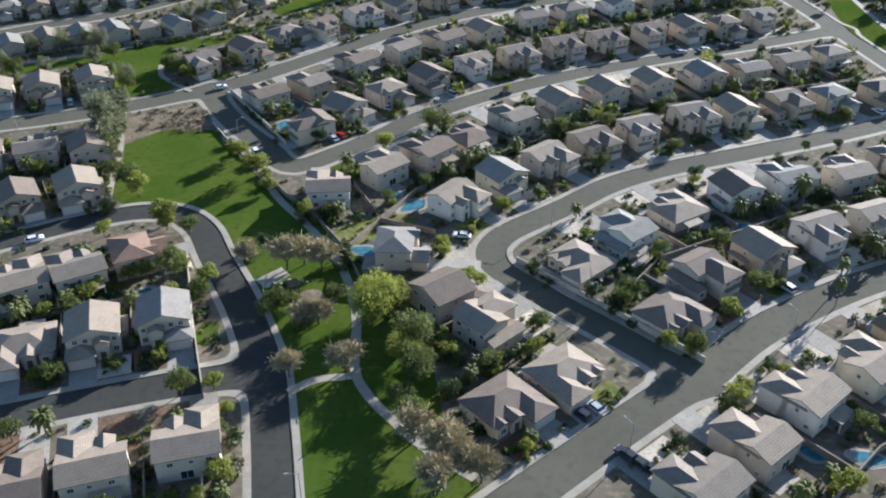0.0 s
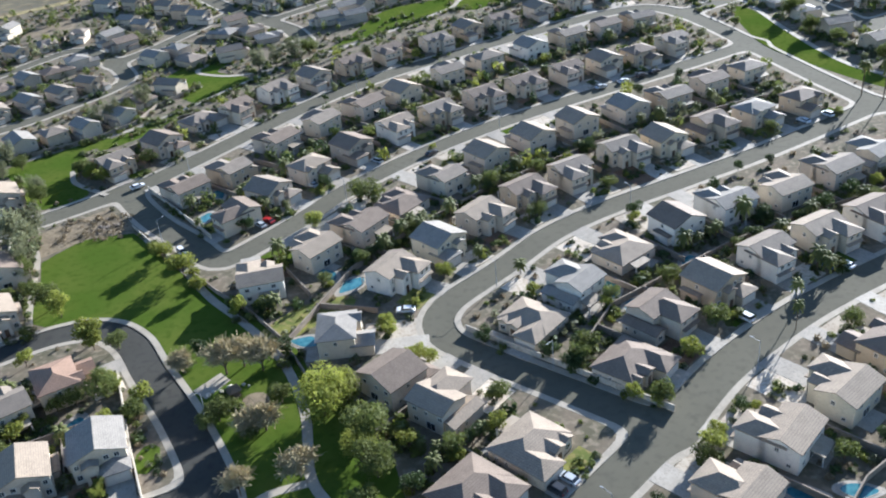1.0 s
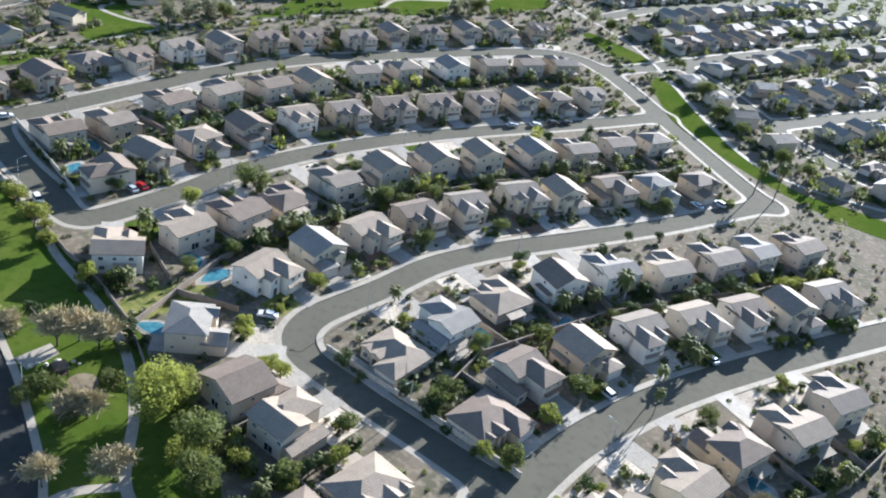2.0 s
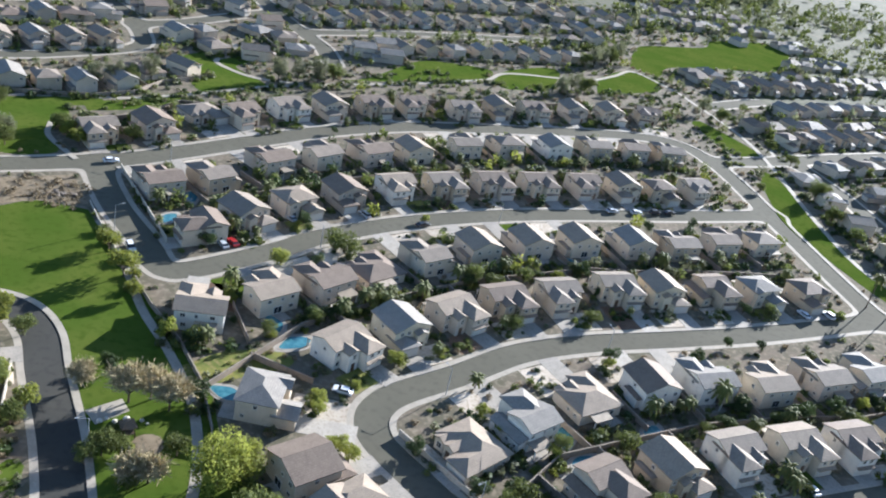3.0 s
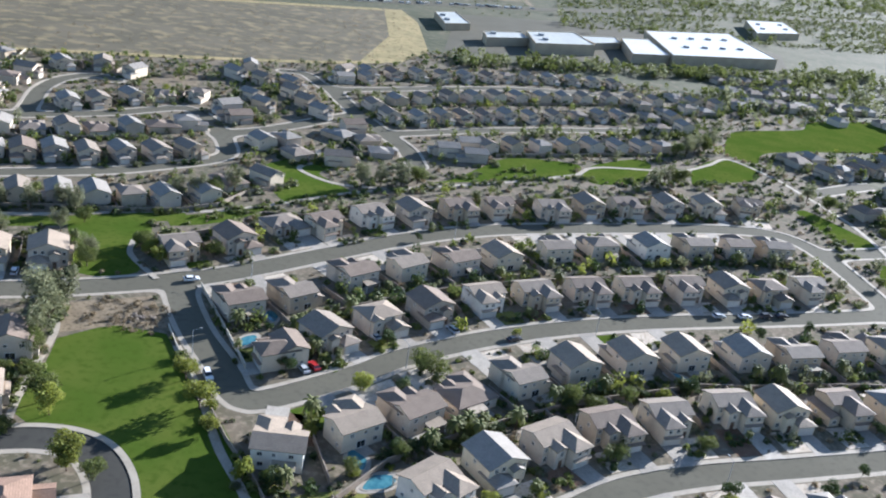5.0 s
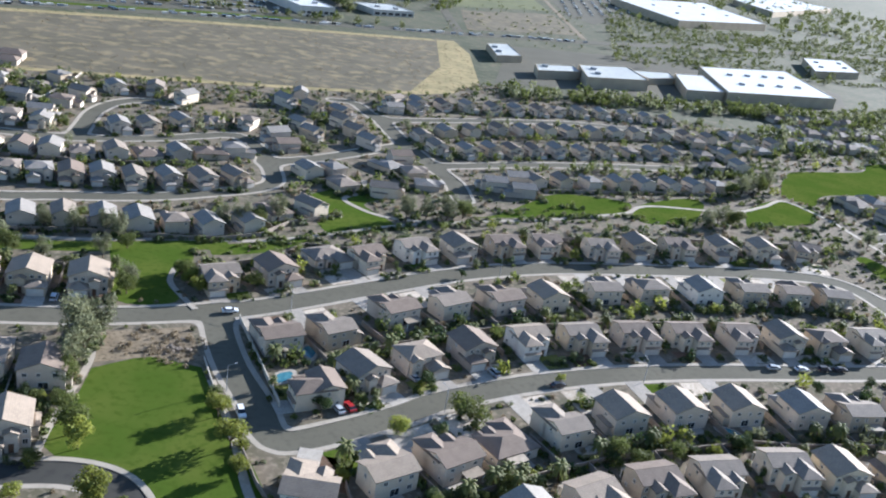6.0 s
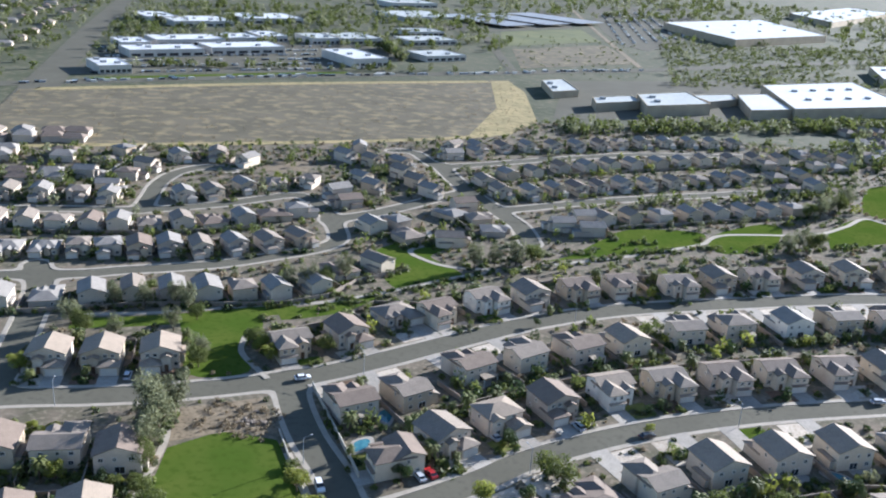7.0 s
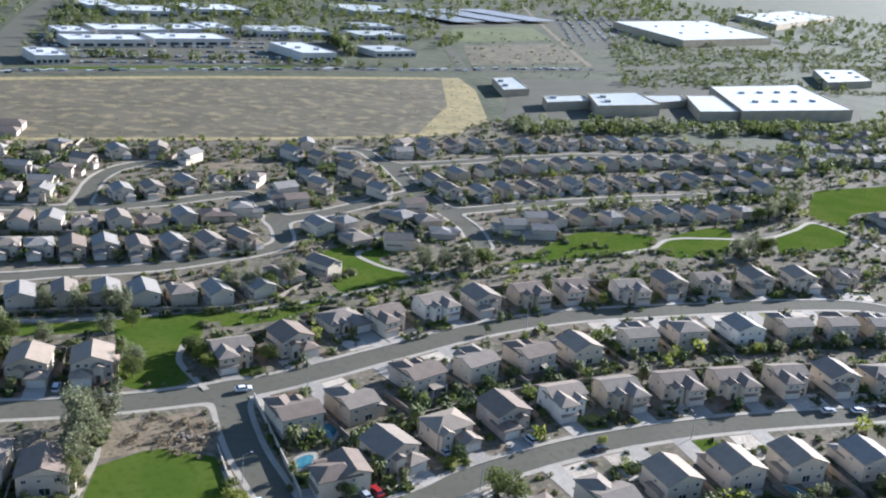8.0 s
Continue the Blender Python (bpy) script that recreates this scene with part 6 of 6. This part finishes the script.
def prism(bm, outline, half):
    """A side outline (y, z) swept across the car, narrower at the top."""
    top = max(z for _, z in outline)
    rows = [[bm.verts.new((s * half * (1 - 0.16 * max(0, (z - 0.9) / top)), y, z)) for y, z in outline] for s in (-1, 1)]
    n = len(outline)
    for k in range(n):
        bm.faces.new((rows[0][k], rows[0][(k + 1) % n], rows[1][(k + 1) % n], rows[1][k]))
    bm.faces.new(rows[0])
    bm.faces.new(rows[1][::-1])


def car(tall):
    root = new("car")
    bm = bmesh.new()
    h = 1.75 if tall else 1.42
    prism(bm, [(-2.25, 0.35), (2.25, 0.35), (2.3, 0.7), (2.1, 0.92), (1.0, 1.0), (-2.1, 1.0), (-2.3, 0.8)], 0.92)
    part("body", bm, CAR_PAINT[0], root)
    bm = bmesh.new()
    prism(bm, [(1.15, 0.98), (0.45, h - 0.08), (-1.4 if not tall else -1.95, h - 0.08), (-1.95 if not tall else -2.15, 0.98)], 0.85)
    part("cabin", bm, M["glass"], root, "dark glazed car cabin")
    bm = bmesh.new()
    box(bm, -0.68, -1.35 if not tall else -1.9, h - 0.1, 0.68, 0.45, h)
    part("roof", bm, CAR_PAINT[0], root)
    for sx in (-0.82, 0.82):
        for y in (-1.4, 1.4):
            tv, tf = [], []
            tube(tv, tf, (sx - 0.11, y, 0.33), (sx + 0.11, y, 0.33), 0.33, 0.33, 12)
            tf += [tuple(range(12)), tuple(range(12, 24))]
            wheel = new("wheel", mesh_of("wheel", tv, tf, M["tyre"]))
            tv, tf = [], []
            tube(tv, tf, (sx - 0.12, y, 0.33), (sx + 0.12, y, 0.33), 0.2, 0.2, 10)
            tf += [tuple(range(10)), tuple(range(10, 20))]
            rim = new("rim", mesh_of("rim", tv, tf, M["rim"]))
            wheel.parent, rim.parent = root, wheel
    for sx in (-0.65, 0.65):
        for y, m, n in ((2.24, "lamp", "headlight"), (-2.26, "tail", "tail_light")):
            bm = bmesh.new()
            box(bm, sx - 0.2, y - 0.06, 0.66, sx + 0.2, y + 0.06, 0.82)
            part(n, bm, M[m], root)
    return root


CARS = car(False), car(True)
CAR_WORD = ("white", "silver", "dark", "red", "blue")
for x, y, yaw, tall, paint_no, where in ((-55.0, 235.2, 210, 1, 0, "on the street beside the park"), (-76, 284, -60, 0, 0, "on the upper street"), (-122, 270.5, 20, 1, 1, "in a driveway"), (-31.5, 247.5, 40, 0, 3, "in a driveway"), (-33.8, 245.5, 40, 0, 1, "in a driveway"), (2, 280, 40, 1, 1, "in a driveway"),
                                         (96.8, 323.5, -68, 0, 0, "parked at the kerb"), (104.7, 326.8, -68, 1, 2, "parked at the kerb"), (110.6, 329.3, -68, 0, 2, "parked at the kerb"), (20, 280.5, -55, 0, 2, "parked at the kerb"), (79.2, 169.5, 30, 1, 0, "in a driveway"), (110.4, 184.5, 25, 0, 0, "in a driveway"), (140, 268.5, 25, 0, 0, "in a driveway")):
    ob = copy_thing(CARS[tall], pose(x, y, 0.14, 0, 0, yaw))
    for c in ob.children:
        if c.name.startswith(("body", "roof")):
            paint(c, CAR_PAINT[paint_no])
    tagged(ob, "%s %s %s" % (CAR_WORD[paint_no], ("saloon car", "tall estate car")[tall], where), "car", "cars near the houses")
for x, y, yaw, tall, paint_no, where in ((33.4, 116.6, 40, 1, 2, "in a pale forecourt"), (35.4, 114.8, 40, 0, 2, "in a pale forecourt"), (37.4, 113, 40, 1, 2, "in a pale forecourt"), (149, 271, 25, 1, 0, "in a driveway"), (4.5, 191, 80, 0, 0, "in a driveway"), (-101.5, 187.5, -62, 0, 0, "parked at the kerb"), (29.4, 129, 40, 0, 1, "in a driveway"), (26.5, 127, 40, 1, 2, "in a driveway"), (-19, 268.5, 40, 0, 1, "in a driveway"), (87.5, 320.5, -68, 0, 1, "parked at the kerb"), (106.5, 185.5, 25, 1, 4, "in a driveway")):
    ob = copy_thing(CARS[tall], pose(x, y, 0.14, 0, 0, yaw))
    for c in ob.children:
        if c.name.startswith(("body", "roof")):
            paint(c, CAR_PAINT[paint_no])
    tagged(ob, "%s %s %s" % (CAR_WORD[paint_no], ("saloon car", "tall estate car")[tall], where), "car", "cars near the houses")
for k in CARS:
    for o in (*k.children_recursive, k):
        bpy.data.objects.remove(o)


# ---- street lamps and small things ----
def street_lamp(x, y, yaw):
    root = new("street_lamp")
    root.matrix_basis = pose(x, y, 0.13, 0, 0, yaw)
    tv, tf = [], []
    tube(tv, tf, (0, 0, 0), (0, 0, 7.2), 0.11, 0.07, 8)
    p = new("pole", mesh_of("pole", tv, tf, M["unit"], True))
    tv, tf = [], []
    tube(tv, tf, (0, 0, 7.1), (0, -1.8, 7.5), 0.05, 0.04, 6)
    a = new("arm", mesh_of("arm", tv, tf, M["unit"], True))
    bm = bmesh.new()
    hull(bm, [(sx, y, z) for sx in (-0.14, 0.14) for y, z in ((-1.7, 7.42), (-1.7, 7.58), (-2.4, 7.5), (-2.4, 7.56))])
    h = part("lamp_head", bm, M["unit"])
    p.parent = a.parent = h.parent = root
    tagged(root, "grey steel street lamp at the kerb", "street lamp", "street lamps")


for name, at in (("north", (60, 100, 140)), ("second", (20, 52, 84)), ("third", (14, 40, 66)), ("fourth", (30, 56)), ("park", (16, 44))):
    line = STREETS[name]
    for k in at:
        if k + 1 < len(line):
            t = line[k + 1] - line[k]
            t /= np.linalg.norm(t)
            n = np.array([-t[1], t[0]])
            p = line[k] - n * (HALF[name] + 0.9)
            street_lamp(p[0], p[1], math.degrees(math.atan2(n[1], n[0])) + 90)

clumps("dry_scrub", [(random.uniform(-95, -74), random.uniform(250, 266), random.uniform(0.4, 1.0)) for _ in range(110)], "dry", 30, 0.3, 120, "dry brown scrub on the bare earth slope")
# boulders of the dirt slope and the play area
random.seed(9)
for k in range(34):
    x, y = (random.gauss(-80.5, 2.6), random.gauss(258, 1.6)) if k < 26 else (-40.5 + 1.25 * (k - 26) + random.uniform(-0.4, 0.4), 169.4 + 0.22 * (k - 26) + random.uniform(-0.5, 0.5))
    bm = bmesh.new()
    bmesh.ops.create_icosphere(bm, subdivisions=2, radius=random.uniform(0.3, 0.75))
    for v in bm.verts:
        v.co *= 1 + 0.3 * noise.noise(v.co * 1.3 + Vector((k, 0, 0)))
        v.co.z *= 0.65
    ob = part("boulder", bm, M["rock" if k < 26 else "pale_rock"])
    ob.matrix_basis = pose(x, y, 0.3, 0, 0, random.uniform(0, 360))
    tagged(ob, "weathered tan boulder on bare earth" if k < 26 else "pale boulder edging the play area", "boulder", "boulders")


def play_frame(x, y, yaw):
    """A small climbing frame: posts, deck, roof and slide."""
    root = new("play_structure")
    root.matrix_basis = pose(x, y, 0.18, 0, 0, yaw)
    for sx in (-1.1, 1.1):
        for sy in (-1.1, 1.1):
            bm = bmesh.new()
            box(bm, sx - 0.07, sy - 0.07, 0, sx + 0.07, sy + 0.07, 3.0)
            part("post", bm, M["wood"], root)
    bm = bmesh.new()
    box(bm, -1.2, -1.2, 1.2, 1.2, 1.2, 1.32)
    part("deck", bm, M["wood"], root)
    bm = bmesh.new()
    hip(bm, -1.2, -1.2, 1.2, 1.2, 3.0, 0.5, 0.3, 0.1)
    part("roof", bm, M["wood"], root)
    bm = bmesh.new()
    hull(bm, [(sx, y, z) for sx in (-0.35, 0.35) for y, z in ((1.2, 1.2), (1.2, 1.3), (3.6, 0.05), (3.6, 0.15))])
    part("slide", bm, M["garage"], root)
    tagged(root, "timber climbing frame with slide on the sand bed", "playground")


play_frame(-34.2, 166.2, 30)

for src, _, _ in KINDS.values():
    for o in (*src.children_recursive, src):
        bpy.data.objects.remove(o)
